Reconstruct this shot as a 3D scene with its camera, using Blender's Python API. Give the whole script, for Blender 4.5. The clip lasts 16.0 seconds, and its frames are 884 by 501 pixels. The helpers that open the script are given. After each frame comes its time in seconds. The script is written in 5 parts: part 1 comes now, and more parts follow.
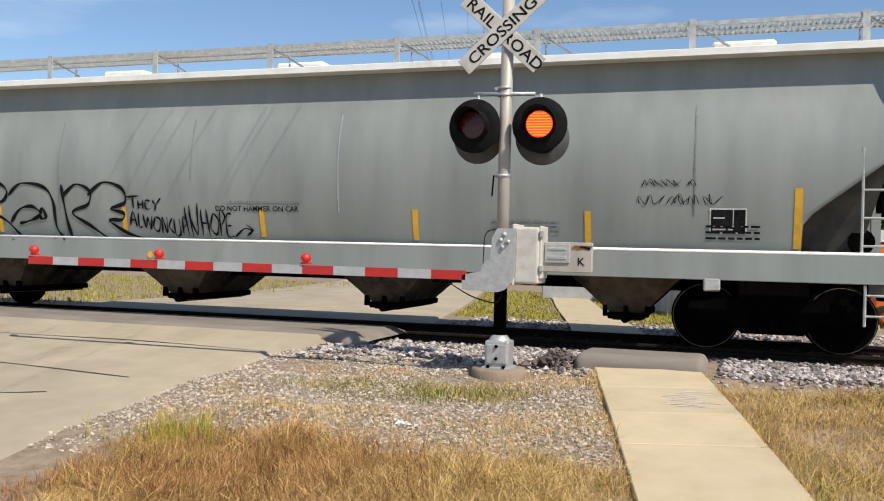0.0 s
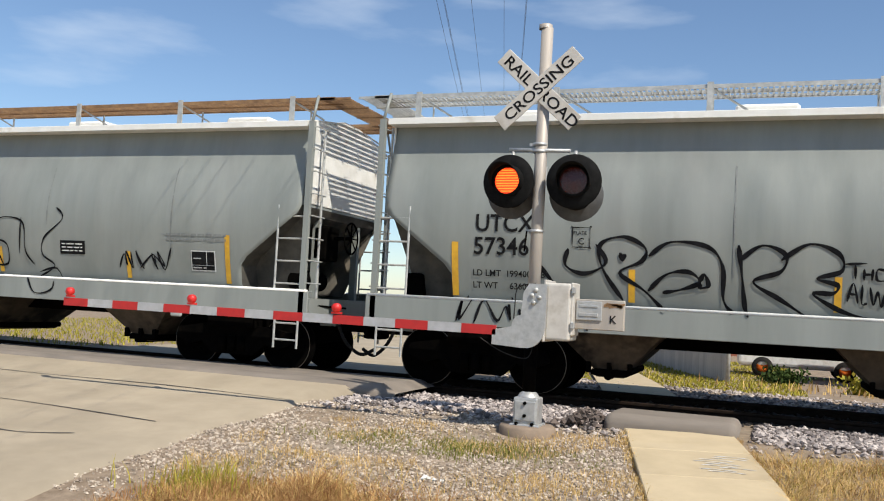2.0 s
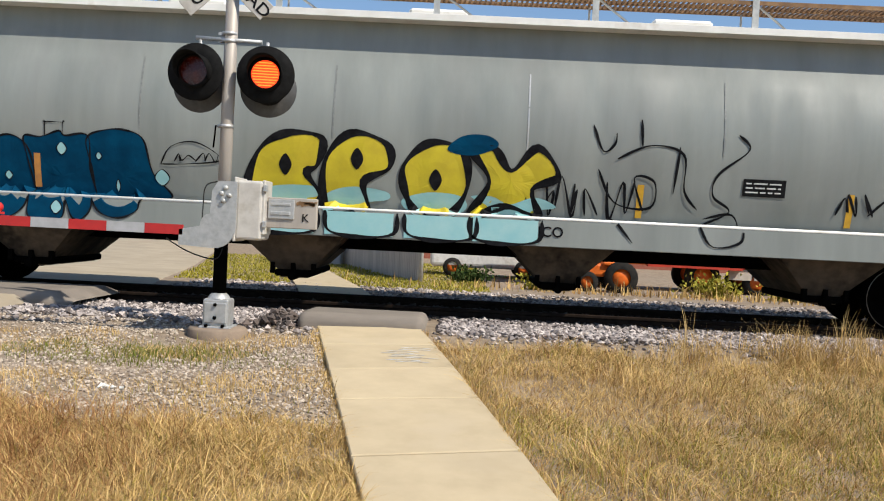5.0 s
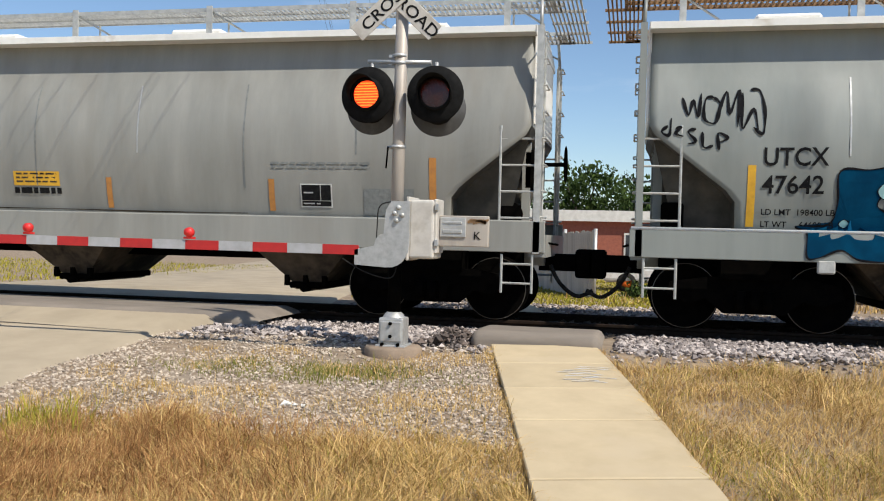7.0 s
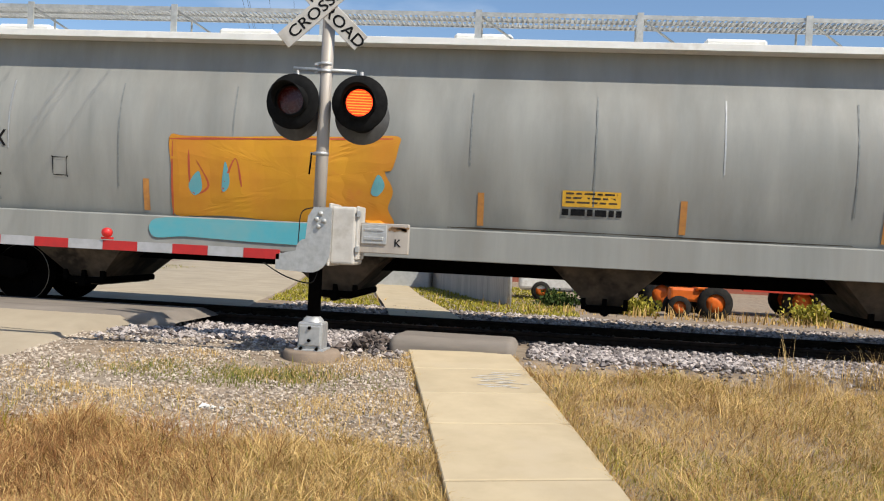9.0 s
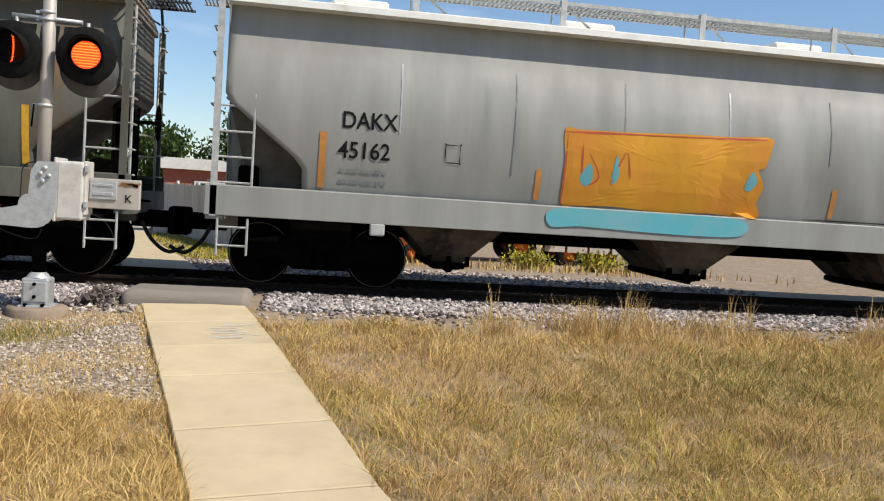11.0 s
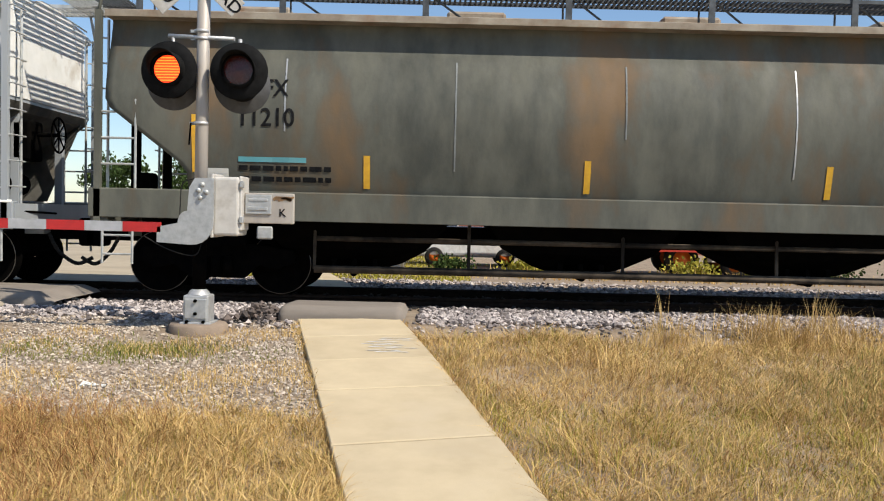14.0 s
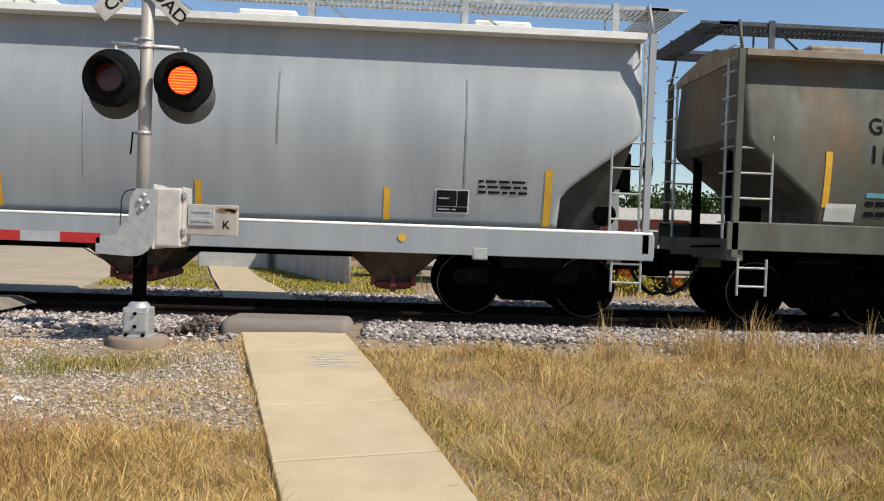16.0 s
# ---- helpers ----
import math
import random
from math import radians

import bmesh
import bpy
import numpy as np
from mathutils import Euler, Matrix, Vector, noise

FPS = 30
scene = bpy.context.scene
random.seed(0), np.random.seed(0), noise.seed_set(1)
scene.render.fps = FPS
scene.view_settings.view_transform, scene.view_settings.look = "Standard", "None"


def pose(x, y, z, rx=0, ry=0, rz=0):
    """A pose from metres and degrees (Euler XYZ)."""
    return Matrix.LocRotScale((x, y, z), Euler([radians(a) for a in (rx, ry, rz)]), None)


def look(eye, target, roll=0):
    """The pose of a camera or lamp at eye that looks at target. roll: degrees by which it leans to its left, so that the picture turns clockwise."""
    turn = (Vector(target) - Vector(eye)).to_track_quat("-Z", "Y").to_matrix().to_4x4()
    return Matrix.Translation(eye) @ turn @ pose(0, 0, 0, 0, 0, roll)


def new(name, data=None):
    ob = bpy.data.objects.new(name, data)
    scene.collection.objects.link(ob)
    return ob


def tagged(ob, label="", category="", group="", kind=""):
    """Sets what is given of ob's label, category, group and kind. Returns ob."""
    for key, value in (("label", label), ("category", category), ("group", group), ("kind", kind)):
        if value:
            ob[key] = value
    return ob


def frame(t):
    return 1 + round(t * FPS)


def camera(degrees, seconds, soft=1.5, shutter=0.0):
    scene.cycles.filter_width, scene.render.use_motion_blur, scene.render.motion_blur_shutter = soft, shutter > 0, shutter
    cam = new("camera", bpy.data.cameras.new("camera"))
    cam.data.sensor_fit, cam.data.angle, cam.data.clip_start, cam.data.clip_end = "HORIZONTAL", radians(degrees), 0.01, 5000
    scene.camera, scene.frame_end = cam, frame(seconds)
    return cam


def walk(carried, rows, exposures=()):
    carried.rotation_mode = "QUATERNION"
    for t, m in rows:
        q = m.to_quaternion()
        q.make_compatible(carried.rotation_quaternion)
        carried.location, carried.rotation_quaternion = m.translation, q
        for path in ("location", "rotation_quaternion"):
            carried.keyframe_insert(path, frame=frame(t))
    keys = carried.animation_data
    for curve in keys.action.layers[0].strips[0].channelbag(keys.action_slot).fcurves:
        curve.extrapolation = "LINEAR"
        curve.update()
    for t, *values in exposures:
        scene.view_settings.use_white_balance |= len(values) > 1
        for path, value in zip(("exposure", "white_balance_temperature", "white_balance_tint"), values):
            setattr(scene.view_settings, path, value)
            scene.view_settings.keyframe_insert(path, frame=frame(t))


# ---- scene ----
cam = camera(53.2, 16.0, soft=1.1)
PATH = [
    (0, (4.148, -1.269, 1.888), (3.525, 0.631, 1.884), 1.31),
    (0.5, (4.123, -1.291, 1.875), (3.466, 0.598, 1.893), 2.75),
    (1, (4.147, -1.329, 1.883), (3.505, 0.564, 1.930), 2.67),
    (1.5, (4.200, -1.295, 1.874), (3.507, 0.579, 1.971), 2.46),
    (2, (4.133, -1.269, 1.872), (3.442, 0.604, 1.989), 3.06),
    (2.5, (4.237, -1.375, 1.851), (3.857, 0.589, 1.823), 7.18),
    (3, (4.231, -1.320, 1.822), (4.132, 0.677, 1.771), 7.34),
    (3.5, (4.237, -1.176, 1.801), (4.221, 0.822, 1.721), 5.33),
    (4, (4.238, -1.123, 1.789), (4.224, 0.875, 1.712), 3.93),
    (4.2, (4.250, -1.123, 1.773), (4.236, 0.875, 1.701), 3.32),
    (6.3, (4.202, -0.893, 1.800), (4.060, 1.102, 1.761), 1.31),
    (6.5, (4.209, -0.879, 1.783), (3.998, 1.109, 1.749), 1.12),
    (7, (4.187, -0.898, 1.770), (3.770, 1.058, 1.737), 1.41),
    (7.5, (4.185, -1.114, 1.830), (3.659, 0.815, 1.785), 2.03),
    (8, (4.206, -1.085, 1.799), (3.746, 0.861, 1.765), 1.93),
    (8.5, (4.215, -1.094, 1.782), (3.881, 0.877, 1.763), 1.94),
    (9, (4.198, -1.117, 1.804), (3.964, 0.869, 1.788), 2.84),
    (9.5, (4.207, -1.224, 1.855), (4.075, 0.771, 1.837), 3.41),
    (9.7, (4.202, -1.321, 1.881), (4.116, 0.677, 1.865), 3.70),
    (12, (4.464, -1.806, 2.029), (4.982, 0.117, 1.840), 3.34),
    (12.5, (4.380, -1.418, 1.890), (4.827, 0.526, 1.743), 3.30),
    (13, (4.315, -1.144, 1.796), (4.609, 0.831, 1.680), 2.84),
    (13.5, (4.314, -1.254, 1.828), (4.444, 0.739, 1.724), 1.86),
    (14, (4.314, -1.192, 1.802), (4.316, 0.806, 1.721), 1.37),
    (14.5, (4.308, -1.220, 1.835), (4.327, 0.778, 1.763), 1.24),
    (15, (4.307, -1.236, 1.839), (4.349, 0.763, 1.782), 1.52),
    (15.5, (4.326, -1.194, 1.821), (4.380, 0.805, 1.781), 1.63),
    (16, (4.333, -1.190, 1.823), (4.453, 0.805, 1.773), 2.01),
]
walk(cam, [(t, look(eye, target, roll)) for t, eye, target, roll in PATH], exposures=[(0.0, 0.14), (2.7, 0.14), (3.6, 0.18), (6.5, 0.13), (9.5, 0.17), (12.0, 0.18), (15.4, 0.24), (16.0, 0.06)])

# ---- light ----
SUN_AZ, SUN_EL = 34.0, 49.0
to_sun = Vector((math.cos(radians(SUN_EL)) * math.cos(radians(SUN_AZ)), -math.cos(radians(SUN_EL)) * math.sin(radians(SUN_AZ)), math.sin(radians(SUN_EL))))
sun = new("sun", bpy.data.lights.new("sun", "SUN"))
sun.data.energy, sun.data.angle, sun.data.color = 5.0, radians(0.53), (1.0, 0.935, 0.825)
sun.matrix_world = look((0, 0, 40), Vector((0, 0, 40)) - to_sun)
world = bpy.data.worlds.new("sky")
scene.world = world
world.use_nodes = True
wn = world.node_tree
sky = wn.nodes.new("ShaderNodeTexSky")
sky.sky_type, sky.sun_disc = "NISHITA", False
sky.sun_elevation, sky.sun_rotation = radians(SUN_EL), radians(90 + SUN_AZ)
sky.air_density, sky.dust_density, sky.ozone_density = 1.0, 0.3, 4.0
# thin cirrus wisps mixed into the sky
wco = wn.nodes.new("ShaderNodeTexCoord")
wmap = wn.nodes.new("ShaderNodeMapping")
wmap.inputs["Scale"].default_value = (2.2, 2.2, 9.0)
wmap.inputs["Rotation"].default_value = (0.3, 0.35, 0.0)
wnoise = wn.nodes.new("ShaderNodeTexNoise")
wnoise.inputs["Scale"].default_value, wnoise.inputs["Detail"].default_value = 1.4, 7.0
wramp = wn.nodes.new("ShaderNodeValToRGB")
wramp.color_ramp.elements[0].position, wramp.color_ramp.elements[1].position = 0.58, 1.0
wmix = wn.nodes.new("ShaderNodeMix")
wmix.data_type = "RGBA"
wmix.inputs[7].default_value = (6.5, 7.2, 8.0, 1)
wn.links.new(wco.outputs["Generated"], wmap.inputs["Vector"])
wn.links.new(wmap.outputs[0], wnoise.inputs["Vector"])
wn.links.new(wnoise.outputs[0], wramp.inputs[0])
wn.links.new(wramp.outputs[0], wmix.inputs[0])
wn.links.new(sky.outputs[0], wmix.inputs[6])
wn.links.new(wmix.outputs[2], wn.nodes["Background"].inputs["Color"])
wn.nodes["Background"].inputs["Strength"].default_value = 0.12

# ---- materials ----


def rgb(c):
    return (*c, 1)


def surf(name, c1, c2, scale=4.0, rough=0.7, metal=0.0, bump=0.0, bump_scale=60.0, stretch=(1, 1, 1), c3=None, scale3=1.0, lo=0.35, hi=0.65, lo3=0.55, hi3=0.75, island=False, rand=0.0):
    """A two-scale procedural surface: c1 to c2 by a fine noise, patches of c3 by a broad one."""
    m = bpy.data.materials.new(name)
    m.use_nodes = True
    nt = m.node_tree
    b = nt.nodes["Principled BSDF"]
    b.inputs["Metallic"].default_value = metal
    co = nt.nodes.new("ShaderNodeTexCoord")
    mp = nt.nodes.new("ShaderNodeMapping")
    mp.inputs["Scale"].default_value = stretch
    nt.links.new(co.outputs["Object"], mp.inputs["Vector"])

    def noisy(s, lo, hi, detail=6.0, vec=mp.outputs[0]):
        n = nt.nodes.new("ShaderNodeTexNoise")
        n.inputs["Scale"].default_value, n.inputs["Detail"].default_value, n.inputs["Roughness"].default_value = s, detail, 0.62
        nt.links.new(vec, n.inputs["Vector"])
        r = nt.nodes.new("ShaderNodeMapRange")
        r.inputs[1].default_value, r.inputs[2].default_value = lo, hi
        nt.links.new(n.outputs[0], r.inputs[0])
        return r.outputs[0]

    def mix(fac, a, c):
        x = nt.nodes.new("ShaderNodeMix")
        x.data_type = "RGBA"
        nt.links.new(fac, x.inputs[0])
        if isinstance(a, tuple):
            x.inputs[6].default_value = rgb(a)
        else:
            nt.links.new(a, x.inputs[6])
        x.inputs[7].default_value = rgb(c)
        return x.outputs[2]

    if island:
        g = nt.nodes.new("ShaderNodeNewGeometry")
        col = mix(g.outputs["Random Per Island"], c1, c2)
    else:
        col = mix(noisy(scale, lo, hi), c1, c2)
    if c3:
        col = mix(noisy(scale3, lo3, hi3, 4.0), col, c3)
    if rand:
        oi = nt.nodes.new("ShaderNodeObjectInfo")
        mr = nt.nodes.new("ShaderNodeMapRange")
        mr.inputs[3].default_value, mr.inputs[4].default_value = 1 - rand, 1 + rand
        nt.links.new(oi.outputs["Random"], mr.inputs[0])
        hs = nt.nodes.new("ShaderNodeHueSaturation")
        nt.links.new(mr.outputs[0], hs.inputs["Value"])
        nt.links.new(col, hs.inputs["Color"])
        col = hs.outputs[0]
    nt.links.new(col, b.inputs["Base Color"])
    rr = nt.nodes.new("ShaderNodeMapRange")
    rr.inputs[3].default_value, rr.inputs[4].default_value = max(rough - 0.1, 0.02), min(rough + 0.12, 1)
    nt.links.new(noisy(scale * 2.3, 0.3, 0.7), rr.inputs[0])
    nt.links.new(rr.outputs[0], b.inputs["Roughness"])
    if bump:
        bp = nt.nodes.new("ShaderNodeBump")
        bp.inputs["Strength"].default_value, bp.inputs["Distance"].default_value = bump, 0.02
        nt.links.new(noisy(bump_scale, 0.2, 0.8, 8.0, co.outputs["Object"]), bp.inputs["Height"])
        nt.links.new(bp.outputs[0], b.inputs["Normal"])
    return m


def glow(name, color, strength, base=(0.3, 0.02, 0.01)):
    m = bpy.data.materials.new(name)
    m.use_nodes = True
    b = m.node_tree.nodes["Principled BSDF"]
    b.inputs["Base Color"].default_value = rgb(base)
    b.inputs["Emission Color"].default_value, b.inputs["Emission Strength"].default_value = rgb(color), strength
    return m


UP = (1.0, 1.0, 0.12)  # noise drawn out vertically, for rain streaks
M_GREY = surf("grey_car_paint", (0.275, 0.292, 0.272), (0.215, 0.232, 0.215), 1.6, 0.42, 0.0, 0.02, 14.0, UP, (0.20, 0.205, 0.195), 0.9, lo3=0.5, hi3=0.9)
M_GREY2 = surf("dusty_grey_car_paint", (0.305, 0.302, 0.275), (0.235, 0.236, 0.215), 2.0, 0.5, 0.0, 0.03, 14.0, UP, (0.23, 0.215, 0.185), 1.1, lo3=0.5, hi3=0.85)
M_SILVER = surf("blue_grey_car_paint", (0.36, 0.375, 0.38), (0.30, 0.315, 0.325), 1.4, 0.38, 0.0, 0.02, 14.0, UP, (0.21, 0.225, 0.245), 0.8, lo3=0.5, hi3=0.9)
M_RUSTY = surf("weathered_car_paint", (0.125, 0.122, 0.094), (0.055, 0.058, 0.047), 2.2, 0.72, 0.0, 0.06, 20.0, (0.8, 1.0, 0.3), (0.17, 0.105, 0.05), 1.1, lo3=0.52, hi3=0.7)
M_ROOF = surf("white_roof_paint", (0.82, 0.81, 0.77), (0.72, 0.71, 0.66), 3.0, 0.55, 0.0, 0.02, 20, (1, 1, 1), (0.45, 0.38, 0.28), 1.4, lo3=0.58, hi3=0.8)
M_ROOFRUST = surf("rusty_roof_paint", (0.36, 0.31, 0.24), (0.22, 0.17, 0.12), 3.0, 0.75, 0.0, 0.05, 20, (1, 1, 1), (0.22, 0.1, 0.04), 1.4)
M_GALV = surf("galvanised_steel", (0.55, 0.55, 0.52), (0.38, 0.38, 0.36), 8.0, 0.45, 0.35, 0.03, 60)
M_RUNRUST = surf("rusted_walkway_steel", (0.32, 0.19, 0.09), (0.18, 0.10, 0.05), 6.0, 0.8, 0.1, 0.05, 50)
M_RUNDARK = surf("dark_walkway_steel", (0.10, 0.11, 0.12), (0.05, 0.055, 0.06), 6.0, 0.65, 0.3, 0.03, 50)
# Blacks below real grimy steel: the shade under the cars is painted in.
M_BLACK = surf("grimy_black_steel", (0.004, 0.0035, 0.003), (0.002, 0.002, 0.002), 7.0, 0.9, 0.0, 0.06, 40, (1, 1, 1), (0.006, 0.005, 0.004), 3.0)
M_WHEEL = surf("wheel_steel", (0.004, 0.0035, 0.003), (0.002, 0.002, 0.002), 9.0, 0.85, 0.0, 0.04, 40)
M_TREAD = surf("polished_tread", (0.2, 0.18, 0.16), (0.08, 0.07, 0.06), 5, 0.4, 0.8)
M_CHUTE = surf("dusty_hopper_chute", (0.12, 0.092, 0.066), (0.055, 0.044, 0.033), 3.0, 0.9, 0.0, 0.06, 30, (1, 1, 1), (0.03, 0.025, 0.02), 1.4, lo3=0.5, hi3=0.62)
# Grimy tone for the car ends, with their shade painted into the colour.
M_SHADEGRIME = surf("shade_darkened_grimy_steel", (0.10, 0.094, 0.08), (0.055, 0.052, 0.045), 3.0, 0.85, 0.0, 0.05, 25, (1, 1, 1), (0.13, 0.11, 0.085), 1.2)
M_REDGATE = surf("red_outlet_gate", (0.22, 0.035, 0.025), (0.13, 0.025, 0.02), 5.0, 0.7, 0.0, 0.04, 30)
M_YELLOW = surf("yellow_reflective_stripe", (0.75, 0.42, 0.03), (0.62, 0.33, 0.03), 10.0, 0.5)
M_ORANGEMARK = surf("faded_orange_stripe", (0.55, 0.24, 0.05), (0.42, 0.18, 0.05), 10.0, 0.6)
M_INK = surf("black_lettering", (0.010, 0.010, 0.011), (0.022, 0.022, 0.022), 20, 0.6)
M_FAINT = surf("faded_lettering", (0.17, 0.18, 0.175), (0.24, 0.25, 0.24), 20, 0.6)
M_SPRAY = surf("black_spray_paint", (0.008, 0.008, 0.009), (0.018, 0.018, 0.02), 9, 0.5)
M_BLUE = surf("dark_blue_spray_paint", (0.003, 0.055, 0.115), (0.003, 0.036, 0.08), 3, 0.8)
M_CYAN = surf("pale_cyan_spray_paint", (0.25, 0.5, 0.52), (0.33, 0.55, 0.55), 3, 0.5)
M_YSPRAY = surf("yellow_spray_paint", (0.62, 0.50, 0.02), (0.52, 0.40, 0.02), 3, 0.5)
M_OSPRAY = surf("orange_spray_paint", (0.62, 0.29, 0.012), (0.56, 0.22, 0.015), 1.1, 0.7, c3=(0.55, 0.13, 0.04), scale3=0.9, lo3=0.58, hi3=0.75)
M_TEAL = surf("teal_spray_paint", (0.08, 0.36, 0.42), (0.16, 0.36, 0.38), 2, 0.55)
M_WHITE = surf("white_enamel", (0.74, 0.74, 0.71), (0.62, 0.62, 0.59), 9, 0.4, c3=(0.5, 0.47, 0.42), scale3=5)
M_CREAM = surf("cream_grey_enamel", (0.56, 0.53, 0.48), (0.46, 0.43, 0.385), 6, 0.45, c3=(0.4, 0.36, 0.3), scale3=3.0)
M_SHEET = surf("grey_white_reflective_sheet", (0.44, 0.44, 0.45), (0.36, 0.36, 0.36), 8, 0.4)
M_REDSTRIPE = surf("red_reflective_sheet", (0.5, 0.022, 0.02), (0.4, 0.02, 0.02), 8, 0.4)
M_ALU = surf("cast_aluminium", (0.52, 0.52, 0.51), (0.4, 0.4, 0.39), 14, 0.42, 0.45, 0.04, 60)
M_MAST = surf("weathered_mast", (0.47, 0.42, 0.36), (0.36, 0.32, 0.28), 7, 0.55, 0.2, 0.03, 50, UP)
M_SIGBLACK = surf("matte_black_signal_paint", (0.010, 0.010, 0.010), (0.016, 0.016, 0.016), 14, 0.55)
# Paler copy of the signal black: sunlight on the rear discs painted in.
M_SIGGREY = surf("sunlit_tone_black_paint", (0.05, 0.05, 0.05), (0.08, 0.08, 0.08), 8, 0.6)
M_LIT = glow("lit_red_lamp", (1.0, 0.05, 0.008), 1.5)
M_LITRIB = glow("lit_lamp_ribs", (1.0, 0.26, 0.03), 1.9)
M_DARKLENS = surf("unlit_red_lens", (0.05, 0.006, 0.005), (0.09, 0.01, 0.008), 18, 0.25)
M_ARMLAMP = glow("red_arm_lamp", (1.0, 0.03, 0.01), 0.15, (0.5, 0.02, 0.02))
M_CONC = surf("tan_concrete", (0.53, 0.43, 0.28), (0.46, 0.37, 0.24), 2.2, 0.88, 0.0, 0.10, 90, (1, 1, 1), (0.50, 0.41, 0.28), 0.8, rand=0.06)
M_FOUND = surf("brown_concrete", (0.28, 0.21, 0.15), (0.2, 0.15, 0.11), 6, 0.9, 0, 0.15, 60)
M_PANEL = surf("grey_crossing_asphalt", (0.25, 0.215, 0.18), (0.185, 0.16, 0.135), 3, 0.85, 0, 0.12, 120, (0.3, 1, 1))
M_ROAD = surf("pale_road_surface", (0.38, 0.32, 0.235), (0.31, 0.26, 0.19), 1.3, 0.88, 0, 0.10, 130, (1, 1, 1), (0.26, 0.22, 0.165), 0.5, lo3=0.52, hi3=0.8)
M_TAR = surf("tar_crack_seal", (0.05, 0.045, 0.04), (0.08, 0.07, 0.06), 6, 0.7)
M_SOIL = surf("dry_gravelly_soil", (0.34, 0.265, 0.19), (0.20, 0.15, 0.105), 5, 0.95, 0, 0.4, 45, (1, 1, 1), (0.31, 0.26, 0.20), 0.7)
M_STONE = surf("ballast_stone", (0.56, 0.49, 0.45), (0.10, 0.085, 0.08), 9, 0.9, 0, 0.2, 30, island=True)
M_SHADESTONE = surf("shade_darkened_stone", (0.05, 0.043, 0.038), (0.016, 0.014, 0.013), 9, 0.9, island=True)
M_PILE = surf("brown_broken_asphalt", (0.17, 0.13, 0.11), (0.035, 0.028, 0.025), 9, 0.9, island=True)
M_REDDRY = surf("russet_dry_grass", (0.46, 0.25, 0.10), (0.22, 0.10, 0.04), 9, 0.85, island=True)
M_GRAVEL = surf("pale_gravel", (0.60, 0.51, 0.41), (0.21, 0.165, 0.125), 9, 0.92, island=True)
M_DRY = surf("dry_grass", (0.74, 0.52, 0.215), (0.34, 0.21, 0.075), 9, 0.8, island=True, c3=(0.27, 0.115, 0.045), scale3=0.28, lo3=0.55, hi3=0.8)
M_OLIVE = surf("olive_grass", (0.44, 0.37, 0.06), (0.17, 0.17, 0.022), 9, 0.8, island=True)
M_SEED = surf("pale_seed_heads", (0.78, 0.55, 0.24), (0.48, 0.31, 0.11), 9, 0.85, island=True)
M_GREEN = surf("green_grass", (0.12, 0.15, 0.025), (0.26, 0.23, 0.06), 9, 0.8, island=True)
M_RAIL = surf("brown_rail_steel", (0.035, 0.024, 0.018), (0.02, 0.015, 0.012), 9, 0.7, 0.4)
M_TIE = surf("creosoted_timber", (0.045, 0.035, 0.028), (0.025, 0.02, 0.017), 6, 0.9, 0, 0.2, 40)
M_FENCE = surf("weathered_fence_panel", (0.50, 0.45, 0.38), (0.38, 0.34, 0.29), 6, 0.85, 0, 0.05, 30, UP, rand=0.12)
M_LEAF = surf("tree_leaves", (0.055, 0.085, 0.02), (0.025, 0.045, 0.012), 9, 0.75, island=True)
M_BARK = surf("bark", (0.12, 0.09, 0.065), (0.07, 0.055, 0.04), 9, 0.95, 0, 0.3, 30, UP)
M_BRICK = surf("red_brown_brickwork", (0.34, 0.11, 0.065), (0.26, 0.085, 0.055), 8, 0.9, 0, 0.1, 40)
M_TRIM = surf("white_fascia", (0.7, 0.68, 0.62), (0.58, 0.56, 0.5), 4, 0.7)
M_GLASS = surf("dark_window_glass", (0.03, 0.035, 0.04), (0.05, 0.055, 0.06), 3, 0.12)
M_ORANGE = surf("orange_machine_paint", (0.82, 0.17, 0.015), (0.66, 0.13, 0.015), 3, 0.45, c3=(0.4, 0.1, 0.03), scale3=2.2, lo3=0.6, hi3=0.8)
M_REDMACH = surf("red_machine_paint", (0.55, 0.05, 0.025), (0.42, 0.04, 0.02), 3, 0.5)
M_RUBBER = surf("black_rubber", (0.02, 0.02, 0.02), (0.035, 0.033, 0.03), 8, 0.8)
M_WIRE = surf("overhead_wire", (0.03, 0.035, 0.045), (0.05, 0.055, 0.065), 2, 0.6)
M_POLE = surf("utility_pole_wood", (0.16, 0.12, 0.09), (0.10, 0.08, 0.06), 6, 0.9, 0, 0.2, 30, UP)
M_CARGREY = surf("grey_metal_shed", (0.45, 0.46, 0.45), (0.36, 0.37, 0.36), 4, 0.5)

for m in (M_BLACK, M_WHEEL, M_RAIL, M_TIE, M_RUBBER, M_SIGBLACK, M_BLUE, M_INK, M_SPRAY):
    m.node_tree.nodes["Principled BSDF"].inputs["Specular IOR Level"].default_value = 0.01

for m in (M_DRY, M_OLIVE, M_SEED, M_GREEN, M_REDDRY, M_STONE, M_GRAVEL, M_SOIL, M_CHUTE, M_LEAF, M_CONC, M_PANEL, M_ROAD):
    m.node_tree.nodes["Principled BSDF"].inputs["Specular IOR Level"].default_value = 0.1

